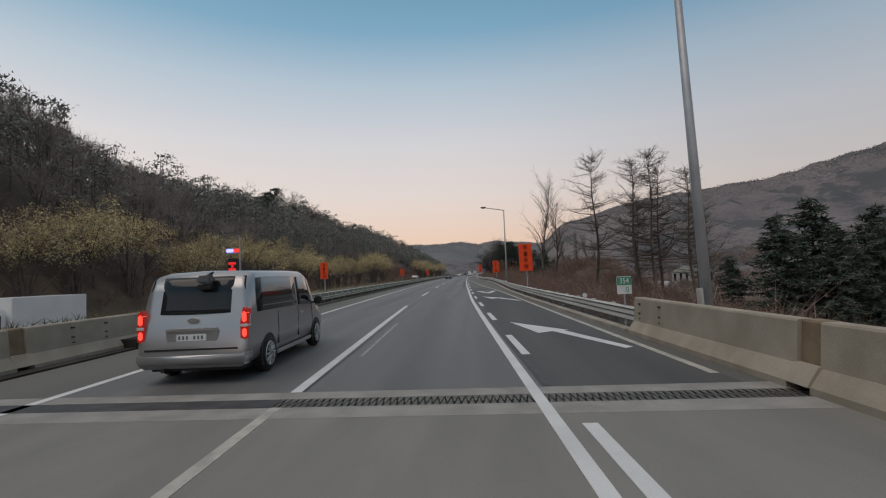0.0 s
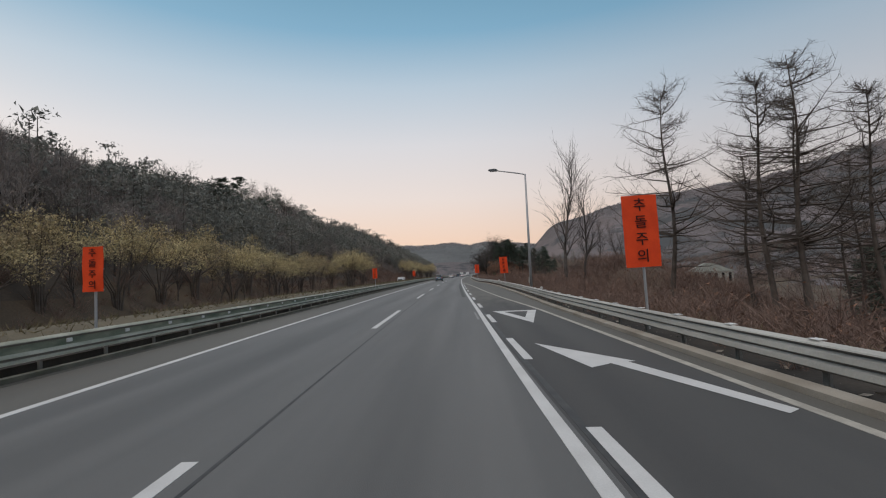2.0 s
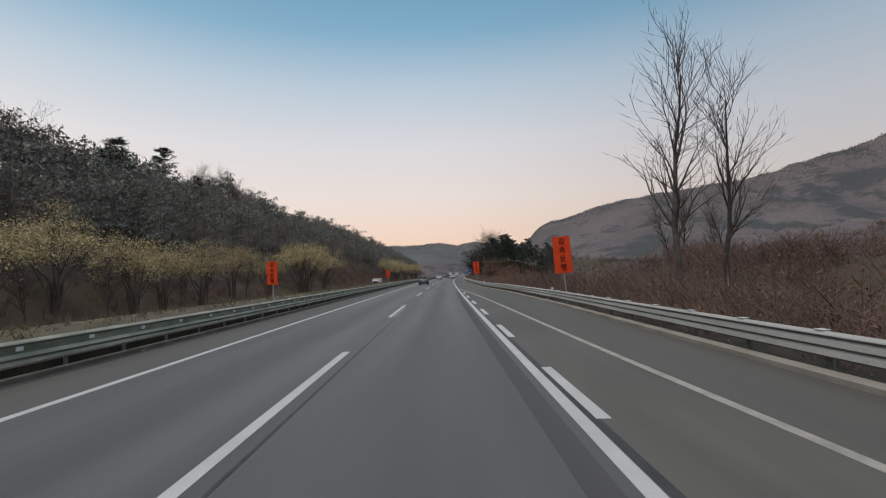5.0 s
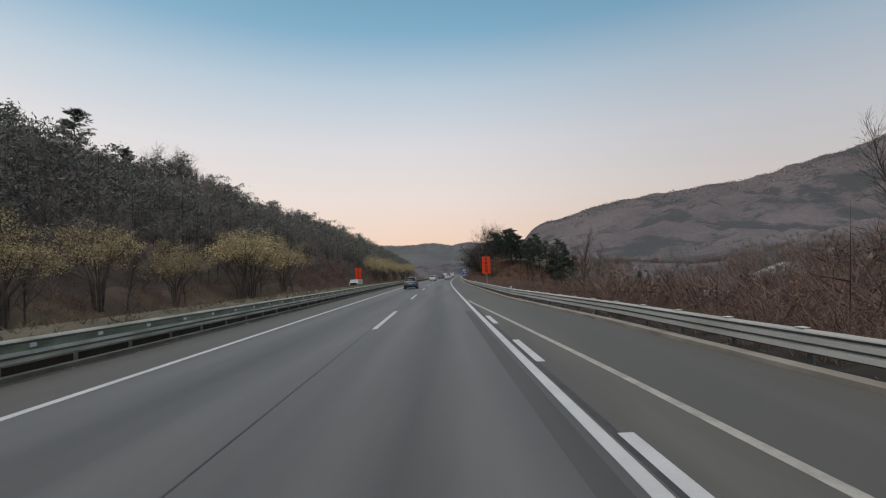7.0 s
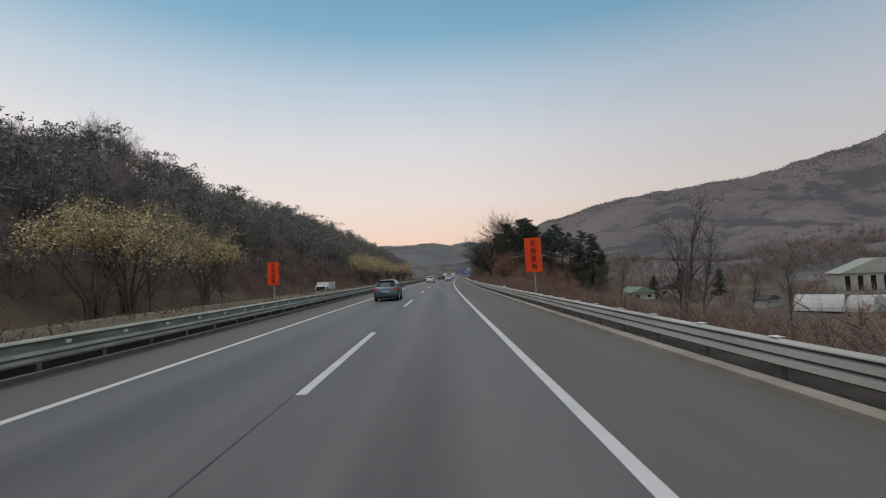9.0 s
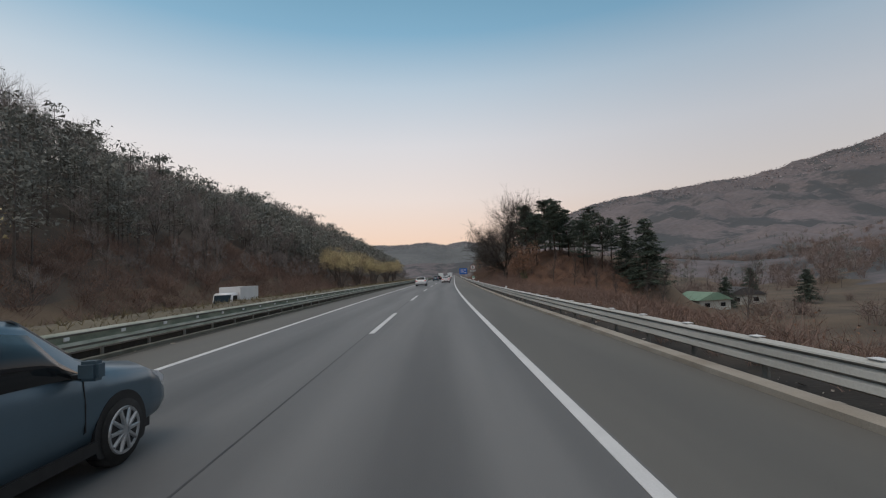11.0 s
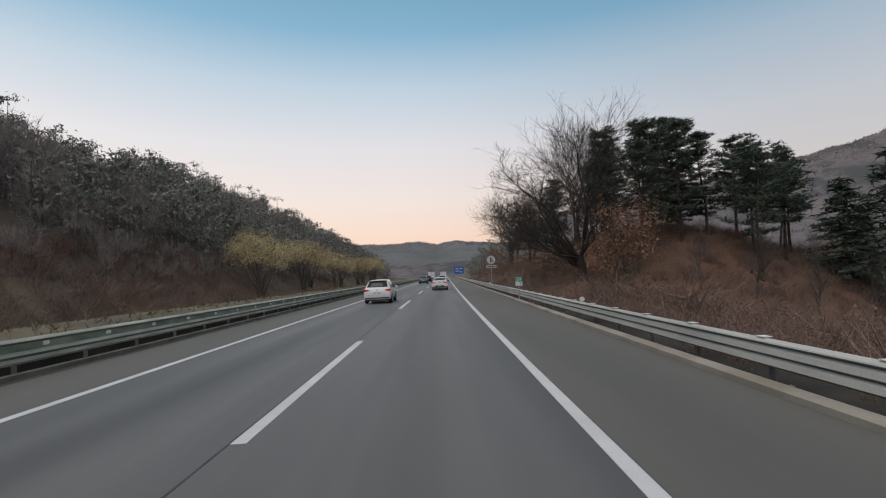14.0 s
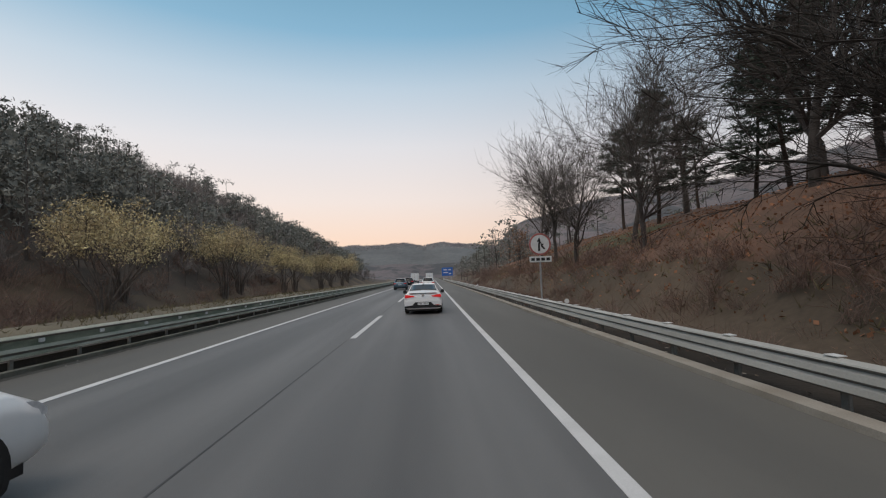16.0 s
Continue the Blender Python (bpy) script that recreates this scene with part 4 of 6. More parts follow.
def wheels(top, st, ys, r, bury=0.0):
    for y in ys:
        w = at_station(st, y)[4]
        for side in (-1, 1):
            # no arch is cut: a black disc paints its shaded hollow
            arch = bmesh.new()
            rod(arch, (side * (w - 0.25), y, r + 0.01), (side * (w + 0.004), y, r + 0.01), r * 1.13, sides=28)
            for v in arch.verts:
                v.co.z = max(v.co.z, 0.16)
            part("arch_shade", arch, BLACK, top)
            wheel(top, side * (w + 0.02), y, r, side)

def plate(parent, y, z, x=0.0, w=0.52, h=0.115):
    p = part("number_plate", boxed(x - w / 2, x + w / 2, y - 0.012, y, z - h / 2, z + h / 2, bevel=0.004), SIGN_WHITE, parent)
    for k in range(7):
        if k != 3:
            part("bar", boxed(x - 0.22 + k * 0.065, x - 0.19 + k * 0.065, y - 0.015, y - 0.012, z - 0.03, z + 0.03), LAMP_GREY, p)

def mirrors(top, st, y, z, paint):
    w = at_station(st, y)[5]
    for s in (-1, 1):
        bm = box(bmesh.new(), *sorted((s * (w + 0.05), s * (w + 0.24))), y - 0.06, y + 0.08, z - 0.08, z + 0.10, bevel=0.03)
        mr = part("mirror", bm, paint, top)
        part("mirror_arm", boxed(*sorted((s * (w - 0.05), s * (w + 0.08))), y - 0.02, y + 0.03, z - 0.06, z - 0.02), BLACK, mr)

def seams(top, st, ys, z0, z1):
    for y in ys:
        s = at_station(st, y)
        for side in (-1, 1):
            part("door_seam", prism([(side * s[4] * 0.90, z0), (side * (s[4] + 0.004), z0 + 0.1), (side * (s[4] + 0.004), z1 - 0.25), (side * (s[5] + 0.003), z1), (side * s[5] * 0.92, z1)], "y", y - 0.005, y + 0.005), BLACK, top)

VAN = [(0.0, .32, .60, .64, .88, .86, .80), (0.05, .28, .70, .80, .94, .93, .88), (0.10, .27, .98, 1.06, .96, .95, .91), (0.15, .27, 1.08, 1.16, .96, .95, .90), (0.25, .27, 1.10, 1.60, .96, .95, .89),
       (0.36, .27, 1.10, 1.86, .96, .95, .87), (0.7, .27, 1.10, 1.925, .96, .95, .855), (2.6, .27, 1.08, 1.935, .96, .95, .855), (3.5, .27, 1.05, 1.92, .96, .95, .845), (3.9, .27, 1.03, 1.82, .96, .94, .82),
       (4.3, .27, 1.0, 1.42, .96, .93, .80), (4.6, .28, .98, 1.09, .95, .91, .78), (4.92, .30, .85, .95, .90, .84, .72), (5.12, .36, .6, .70, .74, .68, .58)]

def van(m):
    top = empty("van", m, "silver passenger van with tinted windows and red tail lamps", "van")
    part("body", car_body(VAN), SILVER, top, smooth=True)
    wheels(top, VAN, (0.98, 4.18), 0.335)
    P = []
    for i in range(9):
        f = i / 8
        z = 1.19 + 0.63 * f
        y = float(np.interp(z, [1.16, 1.60, 1.86], [0.15, 0.25, 0.36])) - 0.012
        w = 0.875 - 0.055 * f
        P.append([(w * k, y + 0.045 * k * k, z - 0.02 * (1 - k * k) * (1 - f)) for k in (-1, -0.6, 0, 0.6, 1)])
    part("rear_window", thick_patch(P, (0, -0.012, 0.004)), GLASS, top, "dark tinted rear window", smooth=True)
    part("windscreen", end_pane(VAN, 4.52, 3.72, 0.86, False), GLASS, top, smooth=True)
    for s in (-1, 1):
        part("side_window", side_pane(VAN, 0.50, 2.72, 0.08, 0.94, s, 0.10, 0.0), GLASS, top, smooth=True)
        part("front_window", side_pane(VAN, 2.84, 3.98, 0.08, 0.92, s, 0.02, 0.28), GLASS, top, smooth=True)
        lamp = part("tail_lamp", prism([(s * 0.83, 0.71), (s * 0.955, 0.74), (s * 0.952, 1.0), (s * 0.935, 1.24), (s * 0.88, 1.27), (s * 0.83, 1.02)], "y", 0.045, 0.24), TAIL_DIM, top, "red tail lamp")
        part("reverse_lens", boxed(*sorted((s * 0.835, s * 0.962)), 0.030, 0.24, 0.94, 0.99, bevel=0.01), CLEAR, lamp)
        for z0, z1 in ((0.77, 0.91), (1.02, 1.20)):
            part("brake_light", boxed(*sorted((s * 0.86, s * 0.94)), 0.022, 0.2, z0, z1, bevel=0.02), BRAKE, lamp)
        part("door_handle", boxed(*sorted((s * 0.955, s * 0.99)), 2.86, 3.06, 0.93, 0.97, bevel=0.012), CHROME, top)
        part("sill_trim", boxed(*sorted((s * 0.93, s * 0.965)), 1.42, 3.72, 0.25, 0.33, bevel=0.01), SILVER, top)
        part("crease", boxed(*sorted((s * 0.955, s * 0.972)), 1.45, 3.7, 0.62, 0.66, bevel=0.008), SILVER, top)
    bumper = prism([(-0.95, 0.34), (-0.88, 0.27), (0.88, 0.27), (0.95, 0.34), (0.965, 0.46), (0.95, 0.54), (-0.95, 0.54), (-0.965, 0.46)], "y", -0.03, 0.30)
    bmesh.ops.bevel(bumper, geom=list(bumper.edges), offset=0.05, segments=3, affect="EDGES")
    part("rear_bumper", bumper, SILVER, top, smooth=True)
    part("bumper_gap", boxed(-0.80, 0.80, -0.012, 0.1, 0.575, 0.605), BLACK, top)
    part("plate_recess", prism([(-0.42, 0.66), (0.42, 0.66), (0.45, 0.90), (-0.45, 0.90)], "y", 0.025, 0.2), SILVER, top)
    part("garnish", boxed(-0.44, 0.44, -0.005, 0.1, 0.895, 0.945, bevel=0.012), CHROME, top)
    plate(top, 0.022, 0.79)
    part("badge", prism([(0.10 * math.cos(t), 1.07 + 0.045 * math.sin(t)) for t in np.linspace(0, 2 * math.pi, 20, endpoint=False)], "y", 0.072, 0.12), CHROME, top)
    part("wiper", boxed(-0.42, 0.02, 0.135, 0.15, 1.20, 1.225), BLACK, top)
    arm = part("reversing_mirror", boxed(0.04, 0.32, 0.08, 0.26, 1.70, 1.85, bevel=0.04), LAMP_GREY, top)
    part("mirror_bracket", rods((0.18, 0.14, 1.82), (0.18, 0.42, 1.90), 0.02), BLACK, arm)
    part("mirror_glass", boxed(0.04, 0.32, 0.10, 0.24, 1.60, 1.69, bevel=0.02), BLACK, arm)
    mirrors(top, VAN, 3.98, 1.16, BLACK)
    seams(top, VAN, (1.52, 2.78, 3.86), 0.36, 1.1)
    part("exhaust", rods((-0.5, 0.0, 0.24), (-0.5, 0.4, 0.24), 0.035), STEEL_DARK, top)
    part("underbody", boxed(-0.8, 0.8, 0.2, 4.8, 0.20, 0.32), BLACK, top)

SEDAN = [(0.0, .42, .60, .66, .80, .78, .70), (0.05, .30, .80, .90, .87, .86, .80), (0.12, .25, .90, 1.00, .90, .885, .79), (0.3, .22, .93, 1.06, .90, .88, .77), (0.62, .21, .93, 1.09, .90, .88, .74),
         (0.85, .2, .93, 1.17, .90, .88, .70), (1.4, .2, .93, 1.38, .90, .87, .63), (1.95, .2, .92, 1.45, .90, .87, .61), (2.5, .2, .91, 1.44, .90, .87, .61), (2.75, .2, .9, 1.39, .90, .87, .62), (3.4, .2, .89, 1.04, .90, .87, .68),
         (3.55, .2, .88, .98, .90, .86, .72), (4.25, .22, .78, .86, .88, .83, .70), (4.52, .3, .62, .70, .79, .73, .6), (4.62, .4, .52, .56, .66, .6, .5)]

def sedan(m):
    top = empty("sedan", m, "white four-door sedan with lit red brake lamps", "car")
    part("body", car_body(SEDAN), WHITE, top, smooth=True)
    wheels(top, SEDAN, (0.95, 3.65), 0.32)
    part("rear_window", end_pane(SEDAN, 0.72, 1.42, 0.92, True), GLASS, top, smooth=True)
    part("windscreen", end_pane(SEDAN, 3.38, 2.72, 0.9, False), GLASS, top, smooth=True)
    for s in (-1, 1):
        part("side_window", side_pane(SEDAN, 1.0, 2.05, 0.10, 0.92, s, 0.42, 0.0), GLASS, top, smooth=True)
        part("front_window", side_pane(SEDAN, 2.12, 3.25, 0.10, 0.92, s, 0.0, 0.5), GLASS, top, smooth=True)
        part("tail_lamp", prism([(s * 0.40, 0.875), (s * 0.46, 0.835), (s * 0.85, 0.785), (s * 0.875, 0.85), (s * 0.85, 0.945), (s * 0.62, 0.915)], "y", 0.005, 0.34), TAIL, top, "lit red brake lamp")
        part("reflector", boxed(*sorted((s * 0.58, s * 0.78)), -0.03, 0.1, 0.42, 0.455), TAIL_DIM, top)
    bumper = prism([(-0.86, 0.27), (0.86, 0.27), (0.89, 0.36), (0.88, 0.66), (-0.88, 0.66), (-0.89, 0.36)], "y", -0.03, 0.2)
    bmesh.ops.bevel(bumper, geom=list(bumper.edges), offset=0.035, segments=2, affect="EDGES")
    part("rear_bumper", bumper, WHITE, top)
    part("diffuser", prism([(-0.88, 0.40), (-0.5, 0.44), (-0.38, 0.58), (0.38, 0.58), (0.5, 0.44), (0.88, 0.40), (0.88, 0.31), (-0.88, 0.31)], "y", -0.042, 0.1), BLACK, top)
    part("lower_lip", boxed(-0.72, 0.72, -0.045, 0.1, 0.25, 0.31, bevel=0.01), SILVER, top)
    plate(top, -0.043, 0.505)
    part("boot_lip", boxed(-0.66, 0.66, 0.02, 0.16, 1.005, 1.03, bevel=0.01), WHITE, top)
    part("badge", rods((0, 0.015, 0.90), (0, 0.06, 0.90), 0.06, sides=16), CHROME, top)
    part("aerial", prism([(1.32, 1.42), (1.52, 1.42), (1.36, 1.50)], "x", -0.03, 0.03), WHITE, top)
    part("underbody", boxed(-0.78, 0.78, 0.2, 4.3, 0.15, 0.26), BLACK, top)
    mirrors(top, SEDAN, 3.02, 0.98, BLACK)
    seams(top, SEDAN, (1.12, 2.08, 3.16), 0.3, 0.92)

SUV = [(0.0, .40, .66, .72, .84, .82, .76), (0.05, .30, .92, 1.0, .90, .89, .82), (0.12, .27, .98, 1.08, .92, .905, .82), (0.42, .26, 1.0, 1.40, .92, .90, .72), (0.62, .26, 1.0, 1.54, .92, .90, .68), (1.0, .26, .99, 1.60, .92, .90, .67),
       (2.2, .26, .97, 1.62, .92, .90, .67), (2.6, .26, .96, 1.55, .92, .90, .67), (3.2, .26, .95, 1.14, .92, .89, .72), (3.4, .26, .95, 1.05, .92, .88, .75), (3.95, .26, .88, .98, .91, .87, .76), (4.18, .27, .80, .88, .89, .84, .72), (4.32, .29, .68, .75, .84, .78, .66), (4.40, .34, .58, .63, .76, .70, .58), (4.43, .40, .54, .57, .66, .6, .5)]

def suv(m, paint, label, lights=TAIL_DIM):
    top = empty("suv", m, label, "car", "cars in the traffic")
    part("body", car_body(SUV), paint, top, smooth=True)
    wheels(top, SUV, (0.82, 3.45), 0.345)
    part("rear_window", end_pane(SUV, 0.15, 0.58, 0.88, True), GLASS, top, smooth=True)
    part("windscreen", end_pane(SUV, 3.18, 2.58, 0.9, False), GLASS, top, smooth=True)
    for s in (-1, 1):
        part("side_window", side_pane(SUV, 0.62, 1.72, 0.10, 0.92, s, 0.25, 0.0), GLASS, top, smooth=True)
        part("front_window", side_pane(SUV, 1.80, 3.0, 0.10, 0.92, s, 0.0, 0.42), GLASS, top, smooth=True)
        part("tail_lamp", prism([(s * 0.50, 0.93), (s * 0.60, 0.88), (s * 0.89, 0.83), (s * 0.912, 0.92), (s * 0.89, 1.0), (s * 0.66, 0.975)], "y", 0.012, 0.36), lights, top)
        part("headlamp", prism([(3.86, 0.80), (4.05, 0.70), (4.27, 0.665), (4.275, 0.73), (4.16, 0.81), (3.92, 0.855)], "x", *sorted((s * 0.58, s * 0.862))), CLEAR, top)
        part("fog_lamp", boxed(*sorted((s * 0.52, s * 0.70)), 4.25, 4.40, 0.42, 0.52, bevel=0.02), BLACK, top)
        part("sill_cladding", boxed(*sorted((s * 0.90, s * 0.935)), 1.15, 3.1, 0.24, 0.36, bevel=0.01), BLACK, top)
    part("rear_bumper", boxed(-0.87, 0.87, -0.012, 0.2, 0.30, 0.50, bevel=0.07), BLACK, top, smooth=True)
    part("tailgate_seam", boxed(-0.62, 0.62, 0.0, 0.1, 0.60, 0.612), BLACK, top)
    part("badge", rods((0, 0.03, 0.93), (0, 0.08, 0.93), 0.05, sides=16), CHROME, top)
    part("spoiler", boxed(-0.62, 0.62, 0.50, 0.72, 1.55, 1.585, bevel=0.014), paint, top)
    part("grille", boxed(-0.5, 0.5, 4.26, 4.415, 0.50, 0.62, bevel=0.02), BLACK, top)
    plate(top, 0.0, 0.74)
    part("underbody", boxed(-0.8, 0.8, 0.2, 4.1, 0.20, 0.30), BLACK, top)
    mirrors(top, SUV, 2.85, 1.05, paint)
    seams(top, SUV, (0.95, 1.76, 2.95), 0.38, 0.98)
    return top

def box_truck(m, label, cab_paint=WHITE):
    top = empty("box_truck", m, label, "truck", "trucks in the traffic")
    part("cargo_box", boxed(-1.05, 1.05, 0, 4.4, 0.75, 2.75, bevel=0.03), WHITE, top)
    cab = prism([(4.5, 0.45), (6.1, 0.45), (6.15, 1.1), (5.85, 2.05), (5.6, 2.2), (4.5, 2.2)], "x", -0.9, 0.9)
    bmesh.ops.bevel(cab, geom=list(cab.edges), offset=0.06, segments=2, affect="EDGES")
    part("cab", cab, cab_paint, top, smooth=True)
    part("windscreen", prism([(6.17, 1.18), (5.88, 2.02), (5.84, 2.0), (6.12, 1.16)], "x", -0.78, 0.78), GLASS, top)
    for s in (-1, 1):
        part("side_window", prism([(4.8, 1.25), (5.95, 1.25), (5.68, 1.95), (4.8, 1.95)], "x", *sorted((s * 0.88, s * 0.91))), GLASS, top)
        part("headlamp", boxed(*sorted((s * 0.55, s * 0.82)), 6.1, 6.18, 0.7, 0.88, bevel=0.02), CLEAR, top)
        part("tail_lamp", boxed(*sorted((s * 0.75, s * 0.98)), -0.03, 0.05, 0.66, 0.76), TAIL_DIM, top)
        for y in (0.9, 5.2):
            wheel(top, s * 0.92, y, 0.38, s)
    part("frame", boxed(-0.45, 0.45, 0.1, 5.9, 0.5, 0.75), BLACK, top)
    part("bumper", boxed(-0.9, 0.9, 6.08, 6.2, 0.4, 0.62, bevel=0.02), BLACK, top)
    part("rear_door_seam", boxed(-0.015, 0.015, -0.012, 0.02, 0.8, 2.7), BLACK, top)

van(on_road(-4.05, 8.1, 0.003, 0.5) @ Matrix.Scale(1.05, 4))
sedan(on_road(-0.05, 248.2, 0.003))
# extra copy of the car at 292, added to fill the empty lane
suv(on_road(-4.05, 145.5, 0.003), BLUEGREY, "added copy of the blue-grey car, filling the median lane")
suv(on_road(-4.1, 226.08, 0.003), WHITE, "white compact sport utility car beside the median line")
suv(on_road(-4.05, 292, 0.003), BLUEGREY, "same blue-grey sport utility car, far ahead in the traffic")
suv(on_road(-4.05, 318, 0.003), DARKCAR, "dark hatchback car far ahead in the traffic", TAIL)
suv(on_road(-0.1, 291, 0.003), WHITE, "white estate car ahead in the traffic")
box_truck(on_road(-0.1, 362, 0.003), "white box truck far ahead in the traffic")
box_truck(on_road(-4.05, 352, 0.003), "white box truck far ahead beside the median")
box_truck(pose(float(mid(25)) - 21.0, 24.8, -1.265, 0, 0, turn(31) + 180), "white box truck on the opposite carriageway")
box_truck(pose(float(mid(194)) - 20.5, 194, -1.265, 0, 0, 180), "white delivery truck on the opposite carriageway")

# ---- plants ----
def prisms(P0, P1, R0, R1, sides):
    """Tapered sticks as vertices and triangles."""
    P0, P1 = np.asarray(P0, float), np.asarray(P1, float)
    R0, R1 = np.asarray(R0, float), np.asarray(R1, float)
    d = P1 - P0
    d = d / np.maximum(np.linalg.norm(d, axis=1, keepdims=True), 1e-6)
    ref = np.where(np.abs(d[:, 2:3]) < 0.9, np.array([[0, 0, 1.0]]), np.array([[1.0, 0, 0]]))
    a = np.cross(d, ref)
    a = a / np.linalg.norm(a, axis=1, keepdims=True)
    b = np.cross(d, a)
    t = np.arange(sides) * 2 * np.pi / sides
    c = a[:, None, :] * np.cos(t)[None, :, None] + b[:, None, :] * np.sin(t)[None, :, None]
    V = np.concatenate([P0[:, None, :] + c * R0[:, None, None], P1[:, None, :] + c * R1[:, None, None]], 1)
    i = np.arange(sides)
    j = (i + 1) % sides
    one = np.concatenate([np.stack([i, j, j + sides], 1), np.stack([i, j + sides, i + sides], 1)])
    T = (np.arange(len(P0)) * 2 * sides)[:, None, None] + one[None]
    return V.reshape(-1, 3), T.reshape(-1, 3)

def tufts(C, size, blades, rng, width=0.16, flat=0.6, up=0.2):
    """Spiky tufts of narrow triangles round the centres C."""
    C = np.repeat(np.asarray(C, float), blades, 0)
    s = np.repeat(np.broadcast_to(size, (len(C) // blades,)), blades) * rng.uniform(0.6, 1.15, len(C))
    d = rng.normal(size=(len(C), 3)) * np.array([1, 1, flat]) + np.array([0, 0, up])
    d = d / np.linalg.norm(d, axis=1, keepdims=True)
    w = np.cross(d, rng.normal(size=(len(C), 3)))
    w = w / np.linalg.norm(w, axis=1, keepdims=True)
    V = np.stack([C - w * (s * width)[:, None], C + w * (s * width)[:, None], C + d * s[:, None]], 1)
    return V.reshape(-1, 3), np.arange(len(C) * 3).reshape(-1, 3)

def blades(P0, P1, w, rng):
    """Fine twigs: one long thin triangle each."""
    P0, P1 = np.asarray(P0, float), np.asarray(P1, float)
    a = np.cross(P1 - P0, rng.normal(size=P0.shape))
    a = a / np.maximum(np.linalg.norm(a, axis=1, keepdims=True), 1e-6) * w
    V = np.stack([P0 - a, P0 + a, P1 + (P1 - P0) * 0.15], 1)
    return V.reshape(-1, 3), np.arange(len(P0) * 3).reshape(-1, 3)

def twigs(level, w, rng, m=0):
    return (*blades(np.array([s[0] for s in level]), np.array([s[1] for s in level]), w, rng), m)

def flecks(C, size, rng):
    """Loose small leaves, one triangle each."""
    C = np.asarray(C, float)
    d = rng.normal(size=(len(C), 3, 3)) * (np.broadcast_to(size, (len(C),)) * rng.uniform(0.7, 1.4, len(C)))[:, None, None]
    return (C[:, None, :] + d).reshape(-1, 3), np.arange(len(C) * 3).reshape(-1, 3)

def flakes(C, size, rng, long=1.5):
    """Loose small leaves, one quad as two triangles each."""
    C = np.asarray(C, float)
    n = len(C)
    a = rng.normal(size=(n, 3))
    a = a / np.linalg.norm(a, axis=1, keepdims=True)
    b = np.cross(a, rng.normal(size=(n, 3)))
    b = b / np.linalg.norm(b, axis=1, keepdims=True)
    s = (size * rng.uniform(0.6, 1.3, n))[:, None]
    V = np.stack([C - a * s * long * 0.5, C + b * s * 0.5, C + a * s * long * 0.5, C - b * s * 0.5], 1)
    T = np.array([[0, 1, 2], [0, 2, 3]])
    return V.reshape(-1, 3), (np.arange(n)[:, None, None] * 4 + T[None]).reshape(-1, 3)

def join(*groups):
    """Groups of (vertices, triangles, material index) as one."""
    V, T, M, o = [], [], [], 0
    for v, t, m in groups:
        V.append(v), T.append(t + o), M.append(np.full(len(t), m))
        o += len(v)
    return np.concatenate(V), np.concatenate(T), np.concatenate(M)

def branching(rng, h, r, kids, spread, shorten, droop=0.0, lean=0.04, first=0.3, wiggle=0.12, parts=(3, 3, 2, 2)):
    """A branching skeleton: sticks per level as (P0, P1, R0, R1)."""
    levels, pts = [], []
    p, d = np.zeros(3), np.array([lean * rng.normal(), lean * rng.normal(), 1.0])
    n = 6
    stem = []
    for i in range(n):
        q = p + d / np.linalg.norm(d) * h / n
        r0, r1 = r * (1 - 0.82 * i / n), r * (1 - 0.82 * (i + 1) / n)
        stem.append((p, q, r0, r1))
        p, d = q, d + wiggle * 0.6 * rng.normal(size=3) * np.array([1, 1, 0.2])
    levels.append(stem)
    parents = stem
    L = h * shorten[0]
    for k, m in enumerate(kids):
        out = []
        for i, (a, b, r0, r1) in enumerate(parents):
            if k == 0 and (i + 0.5) / n < first:
                continue
            base = (b - a) / np.linalg.norm(b - a)
            for j in range(m):
                f = rng.uniform(0.15, 1.0)
                s = a + (b - a) * f
                side = rng.normal(size=3)
                side = side - base * side.dot(base)
                side = side / np.linalg.norm(side)
                ang = spread[k] * rng.uniform(0.6, 1.3)
                d = base * math.cos(ang) + side * math.sin(ang)
                d[2] += 0.12 - droop
                length = L * rng.uniform(0.55, 1.15) * ((1.15 - 0.6 * (i + f) / n) if k == 0 else 1)
                rr = min((r0 + (r1 - r0) * f) * 0.62, 0.012 + length * 0.03)
                c = s
                segs = parts[k]
                for e in range(segs):
                    dd = d / np.linalg.norm(d)
                    t = c + dd * length / segs
                    out.append((c, t, rr * (1 - 0.85 * e / segs), rr * (1 - 0.85 * (e + 1) / segs)))
                    c = t
                    d = dd + wiggle * rng.normal(size=3) + np.array([0, 0, 0.10 - droop])
        levels.append(out)
        parents = out
        L *= shorten[min(k + 1, len(shorten) - 1)]
    return levels

def sticks(levels, sides=(7, 5, 4, 3, 3, 3), thin=0.007):
    groups = []
    for k, lv in enumerate(levels):
        if lv:
            a = [np.array([s[i] for s in lv]) for i in range(4)]
            v, t = prisms(a[0], a[1], np.maximum(a[2], thin), np.maximum(a[3], thin), sides[k])
            groups.append((v, t, 0))
    return groups

def ends(level):
    return np.array([s[1] for s in level])

